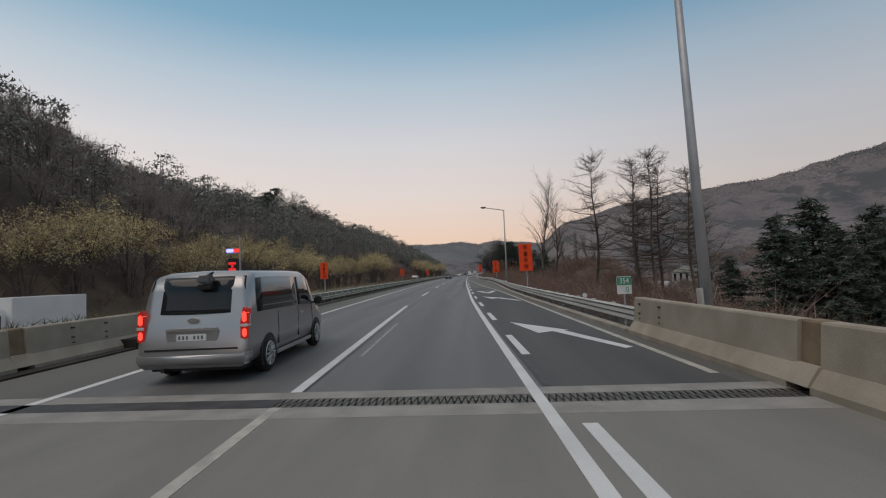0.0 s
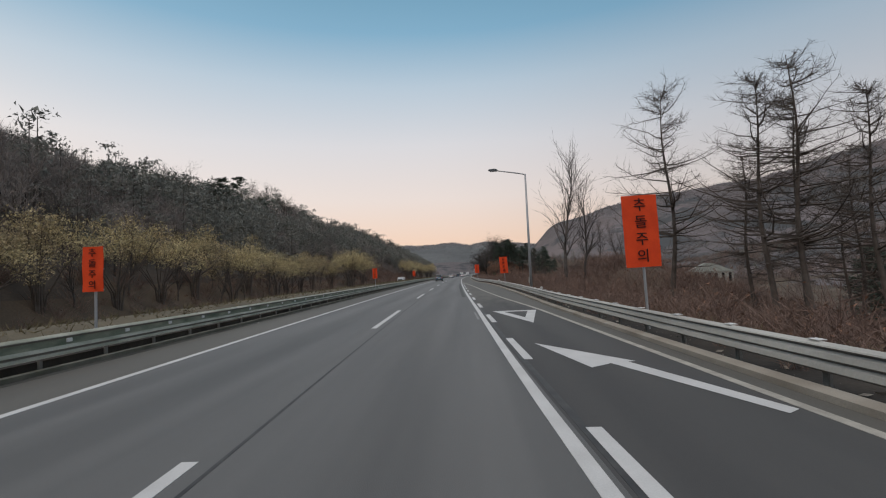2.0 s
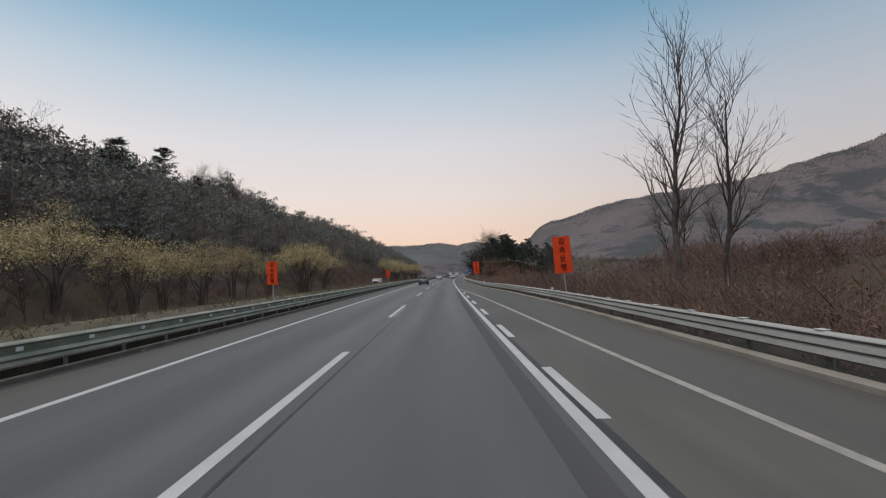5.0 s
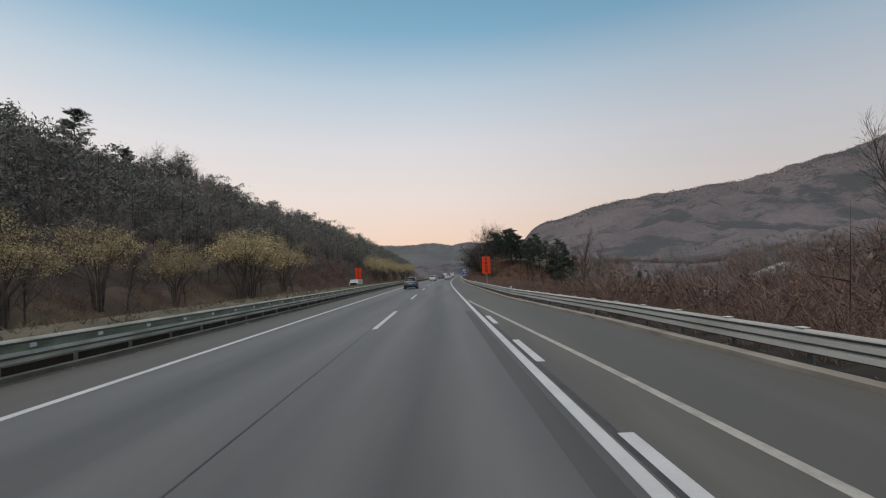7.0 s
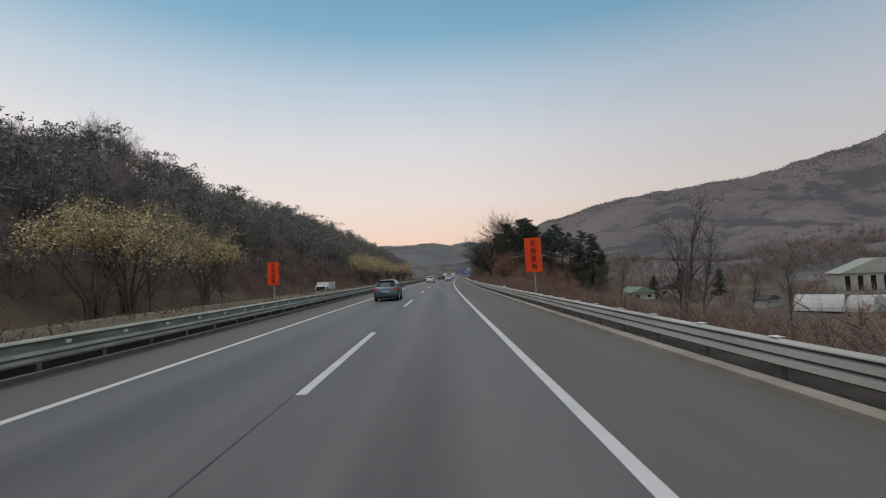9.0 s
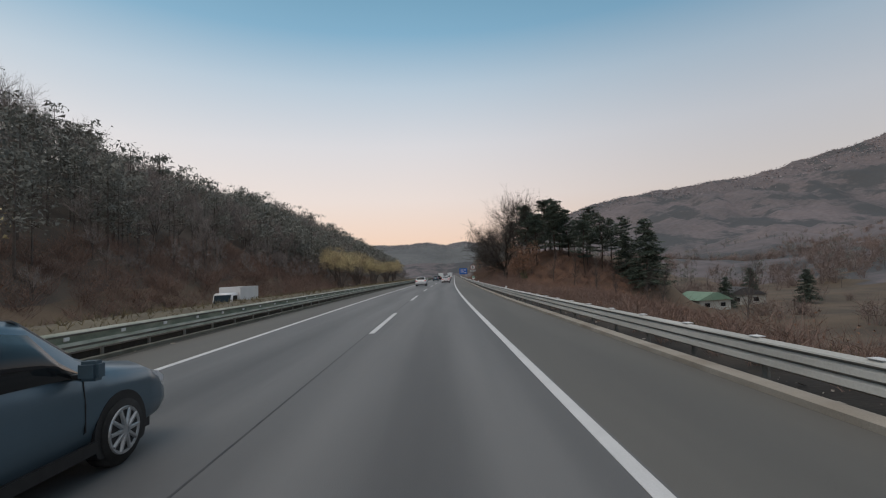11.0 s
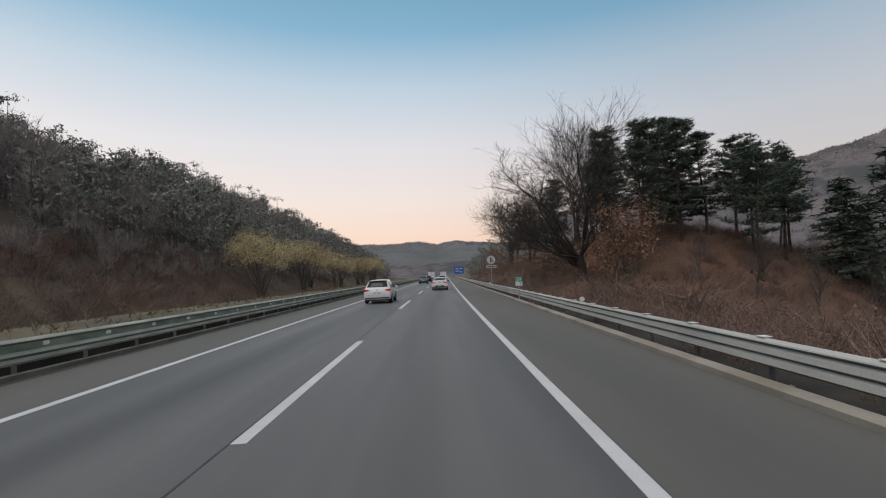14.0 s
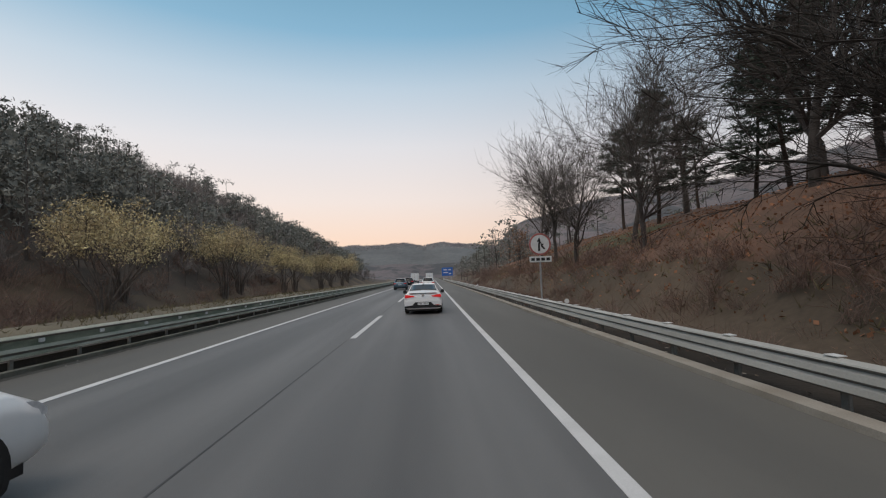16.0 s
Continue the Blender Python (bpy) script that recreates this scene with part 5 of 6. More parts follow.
def tree_meshes(kind, seed):
    """Trunk and crown meshes of one tree."""
    rng = np.random.default_rng(seed)
    crown = None
    if kind == "larch":
        h = 16.0
        P, Q, A, B = [], [], [], []
        n = 14
        stem = [np.array([0.22 * math.sin(i * 0.45 + seed), 0.16 * math.cos(i * 0.6), h * i / n]) for i in range(n + 1)]
        for p, q in zip(stem, stem[1:]):
            P.append(p), Q.append(q), A.append(0.20 * (1 - 0.93 * p[2] / h)), B.append(0.20 * (1 - 0.93 * q[2] / h))
        trunk = [(*prisms(P, Q, A, B, 8), 0)]
        P, Q, A, B, TP, TQ = [], [], [], [], [], []
        for i in range(92):
            z = 3.0 + (h - 3.3) * rng.uniform(0, 1) ** 0.85
            f = z / h
            L = (6.2 * (1 - f) ** 0.6 + 0.7) * rng.choice((0.35, 0.6, 0.85, 1.1)) * rng.uniform(0.8, 1.15) * (0.5 if z < 5 else 1)
            az = rng.uniform(0, 2 * math.pi)
            d = np.array([math.cos(az), math.sin(az), rng.uniform(-0.12, 0.30) + 0.45 * max(f - 0.6, 0)])
            c, r = np.array([np.interp(z, [q[2] for q in stem], [q[k] for q in stem]) for k in (0, 1)] + [z]), 0.014 + 0.010 * L
            segs = 5
            for e in range(segs):
                t = c + d / np.linalg.norm(d) * L / segs
                P.append(c), Q.append(t), A.append(r * (1 - 0.85 * e / segs)), B.append(r * (1 - 0.85 * (e + 1) / segs))
                for s in range(5):
                    w = rng.normal(size=3) * np.array([0.7, 0.7, 0.5]) + d * 0.8 + np.array([0, 0, 0.12])
                    w = w / np.linalg.norm(w) * rng.uniform(0.3, 1.0) * (0.5 + 0.12 * L)
                    o = c + (t - c) * rng.uniform(0, 1)
                    TP.append(o), TQ.append(o + w)
                    m = o + w * 0.5
                    k = rng.normal(size=3) * 0.28 + w * 0.4
                    TP.append(m), TQ.append(m + k)
                c, d = t, d + 0.20 * rng.normal(size=3) * np.array([1, 1, 0.7]) + np.array([0, 0, 0.10])
        crown = [(*prisms(P, Q, A, B, 3), 0), (*blades(TP, TQ, 0.010, rng), 0)]
        mats = [BARK]
    elif kind == "bare":
        lv = branching(rng, 9.2, 0.22, (2, 2, 2, 3), (0.92, 0.70, 0.66, 0.6), (0.74, 0.60, 0.60, 0.62), first=0.16, wiggle=0.19)
        trunk, crown, mats = sticks(lv[:1]), sticks([[]] + lv[1:4], thin=0.012) + [twigs(lv[4], 0.010, rng)], [BARK_GREY]
    elif kind == "veteran":
        # several great limbs fork low and fan out over the road
        P = [((0, 0, -0.6), (-0.05, 0, 0.3), 0.62, 0.46), ((-0.05, 0, 0.3), (-0.15, 0, 2.2), 0.46, 0.40), ((-0.15, 0, 2.2), (-0.2, 0.1, 3.4), 0.40, 0.34)]
        lv, tw = [list(tuple(map(np.array, q[:2])) + q[2:] for q in P), [], [], []], []
        for j in range(11):
            az = math.pi * (0.62 + 0.076 * j) if j < 8 else rng.uniform(-1.4, 1.4)
            up = (0.30, 1.0, 2.0, 0.55, 3.2, 0.8, 1.6, 0.4, 3.0, 1.8, 2.6)[j]
            o = np.array([-0.15, 0, 1.9 + 0.14 * j])
            reach = (9.0, 10.5, 12.5, 9.5, 14.0, 10.0, 11.5, 8.5, 14.5, 10.0, 13.0)[j]
            d = np.array([math.cos(az), math.sin(az), up])
            c, rr, n = o, 0.145, 8
            for e in range(n):
                t = c + d / np.linalg.norm(d) * reach / n
                lv[1].append((c, t, rr * (1 - 0.85 * e / n), rr * (1 - 0.85 * (e + 1) / n)))
                c, d = t, d / np.linalg.norm(d) + 0.17 * rng.normal(size=3) + np.array([0, 0, 0.10])
        for k, (m, L, ang) in enumerate(((2, 3.2, 0.75), (3, 1.8, 0.75), (4, 1.1, 0.75))):
            for a, b, r0, r1 in lv[k + 1]:
                base = (b - a) / np.linalg.norm(b - a)
                for j in range(m):
                    w = rng.normal(size=3)
                    w = w - base * w.dot(base)
                    d = base * math.cos(ang) + w / np.linalg.norm(w) * math.sin(ang) * rng.uniform(0.5, 1.2) + np.array([0, 0, 0.12])
                    q, length = a + (b - a) * rng.uniform(0.1, 1), L * rng.uniform(0.6, 1.2)
                    if k == 2:
                        tw.append((q, q + d * length))
                        continue
                    h = q + d / np.linalg.norm(d) * length * 0.5
                    t = h + (d / np.linalg.norm(d) + 0.25 * rng.normal(size=3)) * length * 0.5
                    rr = min(r0 * 0.6, 0.036 if k == 0 else 0.018)
                    lv[k + 2] += [(q, h, rr, rr * 0.7), (h, t, rr * 0.7, rr * 0.35)]
        trunk, crown, mats = sticks(lv[:1], (10,)), sticks([[]] + lv[1:4], (7, 6, 4, 3), 0.010) + [twigs(tw, 0.011, rng)], [BARK_DARK]
    elif kind == "slim":
        lv = branching(rng, 9.5, 0.15, (3, 2, 2), (0.55, 0.55, 0.55), (0.36, 0.55, 0.6), first=0.25, wiggle=0.14)
        trunk, crown, mats = sticks(lv[:1]), sticks([[]] + lv[1:3], thin=0.010) + [twigs(lv[3], 0.010, rng)], [BARK_GREY]
    elif kind == "pine":
        h = 13.2
        n = 10
        lean, turnaz = rng.uniform(0.02, 0.10), rng.uniform(0, 6.28)
        stem = [np.array([math.cos(turnaz) * lean * z + 0.14 * math.sin(0.6 * z + seed), math.sin(turnaz) * lean * z + 0.12 * math.cos(0.5 * z + seed), z]) for z in np.linspace(0, h, n + 1)]
        zs = [q[2] for q in stem]
        trunk = [(*prisms(stem[:-1], stem[1:], [0.21 * (1 - 0.9 * i / n) for i in range(n)], [0.21 * (1 - 0.9 * (i + 1) / n) for i in range(n)], 7), 0)]
        P, Q, A, B, C = [], [], [], [], []
        z = h * rng.uniform(0.20, 0.35)
        low = z
        while z < h - 0.2:
            f = (z - low) / (h - low)
            reach = 3.9 * (0.45 + 0.55 * math.sin(math.pi * min(0.75 * f + 0.2, 1.0))) * (1 - f) ** 0.25 + 0.2
            o = np.array([np.interp(z, zs, [q[k] for q in stem]) for k in (0, 1)] + [z])
            for j in range(rng.integers(3, 7)):
                az, L = rng.uniform(0, 2 * math.pi), reach * rng.uniform(0.45, 1.12)
                d = np.array([math.cos(az), math.sin(az), rng.uniform(-0.12, 0.22) + 0.35 * f])
                c = o
                for e in range(4):
                    t = c + d / np.linalg.norm(d) * L / 4
                    P.append(c), Q.append(t), A.append(0.035 * (1 - 0.22 * e)), B.append(0.035 * (1 - 0.22 * (e + 1)))
                    if e > 0:
                        for s in range(4 if e < 3 else 7):
                            C.append(c + (t - c) * rng.uniform(0, 1.1) + rng.normal(size=3) * np.array([0.30, 0.30, 0.07]))
                    c, d = t, d + 0.18 * rng.normal(size=3) * np.array([1, 1, 0.4]) + np.array([0, 0, 0.06])
            z += rng.uniform(0.42, 0.85)
        for k in range(10):
            z, az = rng.uniform(0.14 * h, low), rng.uniform(0, 6.28)
            o = np.array([np.interp(z, zs, [q[k] for q in stem]) for k in (0, 1)] + [z])
            P.append(o), Q.append(o + np.array([math.cos(az), math.sin(az), 0.1]) * rng.uniform(0.5, 1.7)), A.append(0.025), B.append(0.006)
        v, t = tufts(np.array(C), 0.55, 12, rng, 0.075, 0.45, 0.30)
        crown, mats = [(*prisms(P, Q, A, B, 3), 0), (v, t, 1)], [BARK_RED, NEEDLE]
    elif kind == "spruce":
        h = 13.0
        trunk = [(*prisms([[0, 0, 0]], [[0, 0, h]], [0.24], [0.03], 8), 0)]
        P, Q, A, B, C = [], [], [], [], []
        for i in range(150):
            z = rng.uniform(1.0, h - 0.2)
            L = 4.5 * (1 - z / h) ** 0.7 * rng.uniform(0.7, 1.1) + 0.4
            az = rng.uniform(0, 2 * math.pi)
            d = np.array([math.cos(az), math.sin(az), -0.12])
            P.append((0, 0, z)), Q.append(np.array((0, 0, z)) + d * L), A.append(0.03), B.append(0.01)
            for k in range(int(L / 0.26) + 1):
                f = (k + 1) / (int(L / 0.26) + 1)
                C.append(np.array((0, 0, z)) + d * L * f + rng.normal(size=3) * np.array([0.12, 0.12, 0.05]))
        v, t = tufts(np.array(C), 0.66, 7, rng, 0.13, 0.4, -0.1)
        crown, mats = [(*prisms(P, Q, A, B, 3), 0), (v, t, 1)], [BARK, NEEDLE]
    elif kind == "willow":
        # a few crooked stems carry a broad domed crown; the leaves hang on at the outside and the top
        n, k = 11, 17
        az = np.arange(n) * 2.4 + rng.uniform(0, 0.8, n)
        rad = np.sqrt(np.linspace(0.05, 1, n)) * 2.3 * rng.uniform(0.8, 1.1, n)
        fork = np.stack([0.35 * np.cos(az) * rad / 2, 0.35 * np.sin(az) * rad / 2, rng.uniform(0.7, 1.7, n)], 1)
        tip = np.stack([rad * np.cos(az), rad * np.sin(az), 4.4 * np.sqrt(1 - 0.55 * (rad / 2.6) ** 2) * rng.uniform(0.82, 1.05, n)], 1)
        bend = fork + (tip - fork) * 0.5 + rng.normal(size=(n, 3)) * 0.18
        foot = np.stack([0.16 * np.cos(az), 0.16 * np.sin(az), 0 * az - 0.2], 1)
        trunk = [(*prisms(foot, fork, np.full(n, 0.055), np.full(n, 0.042), 5), 0)]
        f = rng.uniform(0.0, 1.0, (n * k, 1))
        B, E = np.repeat(bend, k, 0), np.repeat(tip, k, 0)
        o = B + (E - B) * f
        w = rng.normal(size=o.shape) * np.array([0.75, 0.75, 0.4]) + (E - B) * 0.25 + np.array([0, 0, 0.25])
        end = o + w / np.linalg.norm(w, axis=1, keepdims=True) * rng.uniform(0.35, 0.95, (n * k, 1))
        side = np.repeat(end, 3, 0)
        out = side + rng.normal(size=side.shape) * np.array([0.26, 0.26, 0.2]) + np.array([0, 0, -0.05])
        mid_p = np.repeat(o + (end - o) * 0.6, 3, 0)
        leafy = end[rng.uniform(size=len(end)) < np.clip((end[:, 2] + 0.35 * np.hypot(end[:, 0], end[:, 1]) - 2.3) * 0.55, 0.04, 0.9)]
        c = np.repeat(leafy, 54, 0) + rng.normal(size=(len(leafy) * 54, 3)) * np.array([0.24, 0.24, 0.15])
        crown = [(*prisms(fork, bend, np.full(n, 0.042), np.full(n, 0.028), 4), 0), (*prisms(bend, tip, np.full(n, 0.028), np.full(n, 0.008), 3), 0),
                 (*blades(o, end, 0.012, rng), 0), (*blades(mid_p, out, 0.008, rng), 0), (*flecks(c, 0.031, rng), 1)]
        mats = [BARK, LEAF_OLIVE]
    elif kind == "oak":
        lv = branching(rng, 3.6, 0.06, (3, 2, 2), (0.8, 0.7, 0.6), (0.55, 0.6, 0.6), first=0.15, lean=0.2, wiggle=0.2, parts=(2, 2, 1))
        tips = np.concatenate([ends(lv[3]), ends(lv[2])])
        c = np.repeat(tips, 3, 0) + rng.normal(size=(len(tips) * 3, 3)) * 0.2
        v, t = flecks(c, 0.06, rng)
        trunk, crown, mats = sticks(lv, (5, 4, 3, 3)), [(v, t, 1)], [BARK, LEAF_BROWN]
    tv, tt, tm = join(*trunk)
    cv, ct, cm = join(*crown)
    return mesh_np("trunk", tv, tt, mats=mats, mi=tm, smooth=True), mesh_np("crown", cv, ct, mats=mats, mi=cm)

TREES = {k: [tree_meshes(k, 11 * n + i) for i in range(c)] for n, (k, c) in enumerate((("larch", 3), ("bare", 4), ("slim", 3), ("pine", 5), ("spruce", 2), ("willow", 5), ("oak", 2), ("veteran", 1)))}
KINDS = {"larch": ("larch_tree", "leafless dark larch with level branches below the verge", "tree", "larches"),
         "bare": ("bare_tree", "leafless broad tree with fine grey twigs on the slope", "tree", "leafless trees"),
         "slim": ("bare_tree", "slim leafless tree with upright grey branches", "tree", "leafless trees"),
         "pine": ("pine_tree", "dark green pine with a bare reddish trunk", "tree", "pines"),
         "spruce": ("spruce_tree", "dense dark green spruce reaching to the ground", "tree", "spruces"),
         "willow": ("willow_tree", "many-stemmed willow with yellow-olive leaves below the wooded hillside", "tree", "willows"),
         "veteran": ("veteran_tree", "great leafless tree with a thick dark trunk and spreading limbs", "tree", ""),
         "oak": ("oak_sapling", "small oak holding dry orange-brown leaves", "tree", "oak saplings")}
pick = random.Random(5)

def tree(kind, x, y, scale=1.0, sink=0.15, variant=None, stretch=1.0, rz=None):
    i = pick.randrange(len(TREES[kind])) if variant is None else variant
    name, label, cat, group = KINDS[kind]
    top = empty(name, Matrix.Translation((x, y, float(ground_z(x, y)) - sink)) @ pose(0, 0, 0, 0, 0, pick.uniform(0, 360) if rz is None else rz) @ Matrix.Diagonal((scale, scale, scale * stretch, 1)), label, cat, group)
    part_me("trunk", TREES[kind][i][0], top)
    part_me("crown", TREES[kind][i][1], top)
    return top

for x, y, s in ((20.4, 61.6, 1.16), (22.4, 52.8, 1.03), (23.8, 51.6, 1.08), (25.6, 54.3, 0.98), (27.3, 50.6, 0.96), (24.6, 58.5, 0.8), (30.5, 56.0, 0.85), (33.5, 61.0, 0.8)):
    tree("larch", x, y, s)
for x, y, s in ((42, 60, 1.15), (48, 63, 1.32), (54, 61, 1.2), (46.5, 57, 1.0), (51, 57, 1.0), (38, 64, 0.7)):
    tree("spruce", x, y, s)
tree("slim", 17.0, 87.0, 1.75, variant=0)
tree("slim", 19.2, 85.6, 1.25, variant=1)
for x, y, s in ((24.5, 105, 0.62), (27.5, 108, 0.7), (29, 103, 0.6), (33, 110, 0.7), (20.8, 150.0, 0.98), (23.0, 151.5, 0.85), (21.8, 153, 0.9), (37, 128, 0.7), (44, 170, 0.8), (33, 175, 0.7), (30, 190, 0.7), (52, 190, 0.7)):
    tree("slim", x, y, s)
# the knoll
tree("veteran", 12.2, 231.6, 0.92, rz=0, stretch=0.70)
for x, y, s in ((15.3, 242.0, 0.95), (11.2, 247, 0.66), (12.4, 250.5, 0.68), (10.4, 254, 0.6), (17.5, 244, 1.0), (11.5, 262, 0.75), (20, 258, 1.0), (13, 272, 0.8), (16, 281, 0.8), (22, 290, 0.8)):
    tree("bare", x, y, s * 0.98)
for x, y, s in ((21.5, 240, 0.98), (24.2, 238.5, 1.0), (18.8, 234.6, 0.92), (17.5, 238.7, 0.98), (22.4, 235.4, 1.0), (23.2, 242, 1.0), (27.0, 232.0, 0.95), (28.6, 234.6, 0.98), (31.5, 234.8, 1.0), (31.0, 240.5, 1.0), (34.6, 238.2, 0.9),
                (39.5, 246, 0.95), (19.5, 247, 0.9), (27, 247, 0.95), (16.8, 256, 0.85), (23, 255, 0.9), (31, 252, 0.9), (19, 266, 0.85), (26, 266, 0.9), (18.6, 242.5, 0.9), (21, 250, 0.95), (25.5, 236.5, 0.9)):
    tree("pine", x, y, s * 0.81)
for x, y, s in ((24.0, 228.5, 0.55), (27.5, 227.0, 0.6), (20.5, 229.5, 0.5), (30.2, 226.0, 0.55), (33.2, 219.5, 0.62), (34.6, 217.8, 0.7)):
    tree("slim", x, y, s)
for x, y, s in ((38.4, 231.0, 1.02), (35.6, 233.5, 0.7), (44, 241, 0.5), (56.3, 236.8, 0.5), (70, 250, 0.6), (78, 244, 0.6)):
    tree("spruce", x, y, s)
for x, y, s in ((14.3, 230.3, 1.25), (15.6, 231.2, 1.2), (13.2, 229.8, 0.9), (17.0, 232.4, 1.2), (9.8, 268, 0.8)):
    tree("oak", x, y, s)
# willows and bare trees at the foot of the hillside
wy = list(np.arange(30, 112, 6.8)) + [122, 134, 149, 153, 168] + [268, 274, 296, 304, 322, 330, 349, 368, 386, 402]
for i, y in enumerate(wy):
    y = y + pick.uniform(-1.4, 1.4)
    tree("willow", float(mid(y)) - pick.uniform(28.2, 31.0), y, pick.uniform(1.5, 1.85) if y < 140 else pick.uniform(2.0, 2.3))
    if y < 190:
        tree("slim", float(mid(y)) - pick.uniform(28.8, 32.5), y + pick.uniform(2, 4.5), pick.uniform(0.5, 0.8))

# tall trees that stand above the woods on the hillside
for x, y, sc in ((-64.2, 175.5, 0.78), (-69.6, 169.0, 1.08), (-57.9, 137.4, 1.05), (-62.5, 141.0, 0.9)):
    tree("pine", x, y, sc)
for x, y, sc in ((-92, 244, 1.25), (-97, 250, 1.3), (-101, 243, 1.25), (-87, 252, 1.1), (-58, 118, 0.9), (-66, 196, 1.0)):
    tree("bare", x, y, sc)

def scatter(name, models, spots, mats, label, category):
    """Many small copies of a few models joined in one object. models: (vertices, triangles, material index)."""
    rng = np.random.default_rng(len(name) * 7)
    V, T, M, o = [], [], [], 0
    for x, y, z, s, k in spots:
        v, t, m = models[k]
        a = rng.uniform(0, 2 * math.pi)
        c, d = math.cos(a), math.sin(a)
        w = np.stack([(v[:, 0] * c - v[:, 1] * d) * s + x, (v[:, 0] * d + v[:, 1] * c) * s + y, v[:, 2] * s + z], 1)
        V.append(w), T.append(t + o), M.append(m)
        o += len(v)
    me = mesh_np(name, np.concatenate(V), np.concatenate(T), mats=mats, mi=np.concatenate(M))
    return tagged(new(name, me), label, category, kind="stuff")

def wood_pine(seed, clumps=12, k=56):
    """A pine seen from afar: rounded clumps of needles in loose tiers on a thin stem."""
    rng = np.random.default_rng(100 + seed)
    h = 9.5
    f = np.sort(rng.uniform(0.34, 1.0, clumps))
    r = 2.1 * np.sqrt((1 - ((f - 0.5) / 0.56) ** 2).clip(0.02, 1)) * rng.uniform(0.4, 1.0, clumps)
    a = np.arange(clumps) * 2.4 + rng.uniform(0, 1.2, clumps)
    c = np.stack([r * np.cos(a), r * np.sin(a), f * h], 1)
    c = np.repeat(c, k, 0) + rng.normal(size=(clumps * k, 3)) * np.array([0.62, 0.62, 0.30])
    v, t = flecks(c, 0.105 if clumps > 9 else 0.18, rng)
    P1 = c[::k] * np.array([1, 1, 0.97])
    P0 = np.stack([0 * f, 0 * f, f * h - 0.5], 1)
    return join((*prisms([[0, 0, -0.5]], [[0, 0, h * 0.95]], [0.14], [0.04], 3), 2), (*blades(P0, P1, 0.05, rng), 2), (v, t, 1))

def wood_bare(seed, k=38, w0=0.022):
    """A leafless tree seen from afar: forked limbs and a rounded haze of fine twigs."""
    rng = np.random.default_rng(200 + seed)
    n = 9
    d = rng.normal(size=(n, 3)) * np.array([1, 1, 0.7]) + np.array([0, 0, 0.7])
    d = d / np.linalg.norm(d, axis=1, keepdims=True) * np.array([2.3, 2.3, 3.0]) * rng.uniform(0.7, 1.0, (n, 1))
    base = np.stack([np.zeros(n), np.zeros(n), rng.uniform(1.6, 3.6, n)], 1)
    tip = d + np.array([0, 0, 4.6])
    f = rng.uniform(0.35, 1.0, (n * k, 1))
    B, E = np.repeat(base, k, 0), np.repeat(tip, k, 0)
    p = B + (E - B) * f
    w = (E - B) / np.linalg.norm(E - B, axis=1, keepdims=True) * 0.5 + rng.normal(size=p.shape) * 0.6 + np.array([0, 0, 0.45])
    w = w / np.linalg.norm(w, axis=1, keepdims=True) * rng.uniform(0.6, 1.5, (n * k, 1))
    return join((*prisms([[0, 0, -0.5]], [[0, 0, 4.5]], [0.11], [0.06], 3), 2), (*blades(base, tip, 0.05, rng), 2), (*blades(p, p + w, w0, rng), 0))

def hillside_woods():
    rng = np.random.default_rng(8)
    spots = []
    for _ in range(5600):
        a, y = rng.uniform(32.5, 82), rng.uniform(18, 500)
        x = float(mid(y)) - a
        if y < 6 + 0.4 * a or rng.uniform() > 0.42 + 0.14 * (a > 40):
            continue
        grove = float(fbm(np.array(x), np.array(y), 18, 3))
        pine = rng.uniform() < 0.38 + 0.55 * grove + 0.12 * (y > 150)
        edge = a < 35.5 + 2.5 * (188 < y < 262)
        k = int(rng.integers(0, 4)) + (12 if y > 270 and not pine else 4 if edge or not pine else 8 if a > 46 or y > 240 else 0)
        spots.append((x, y, float(ground_z(x, y)) - 0.3, rng.uniform(0.7, 1.2) * (0.6 if edge else 1), k))
    models = [wood_pine(i) for i in range(4)] + [wood_bare(i) for i in range(4)] + [wood_pine(i + 4, 9, 28) for i in range(4)] + [wood_bare(i + 4, 20, 0.034) for i in range(4)]
    scatter("hillside_woods", models, spots, [TWIG_WOOD, NEEDLE_WOOD_HAZED, BARK_GREY], "dense hillside woods of dark pines and leafless trees", "woods")
    models = [wood_pine(i, 6, 30) for i in range(4)] + models[12:]
    spots = []
    for _ in range(560):
        b, y = rng.uniform(9, 100), rng.uniform(300, 900)
        if b < 11 and rng.uniform() < 0.6:
            continue
        x = float(mid(y)) + 6 + b
        spots.append((x, y, float(ground_z(x, y)) - 0.3, rng.uniform(0.55, 1.0), int(rng.integers(0, 8))))
    for _ in range(90):
        y, b = rng.uniform(284, 430), rng.uniform(5, 36)
        x = float(mid(y)) + 6 + b
        spots.append((x, y, float(ground_z(x, y)) - 0.3, rng.uniform(0.8, 1.2), int(rng.integers(0, 5))))
    for _ in range(1500):
        x, y = rng.uniform(58, 420), rng.uniform(170, 640)
        if (x > 120 or x < 0.30 * (y - 100) + 20) and rng.uniform() < 0.35 + 0.8 * float(fbm(np.array(x), np.array(y), 25, 9)):
            spots.append((x, y, float(ground_z(x, y)) - 0.3, rng.uniform(0.5, 0.9), int(rng.integers(0, 8))))
    scatter("roadside_woods", models, spots, [TWIG_WOOD, NEEDLE_WOOD_HAZED, BARK_GREY], "distant roadside woods of pines and leafless trees", "woods")

hillside_woods()

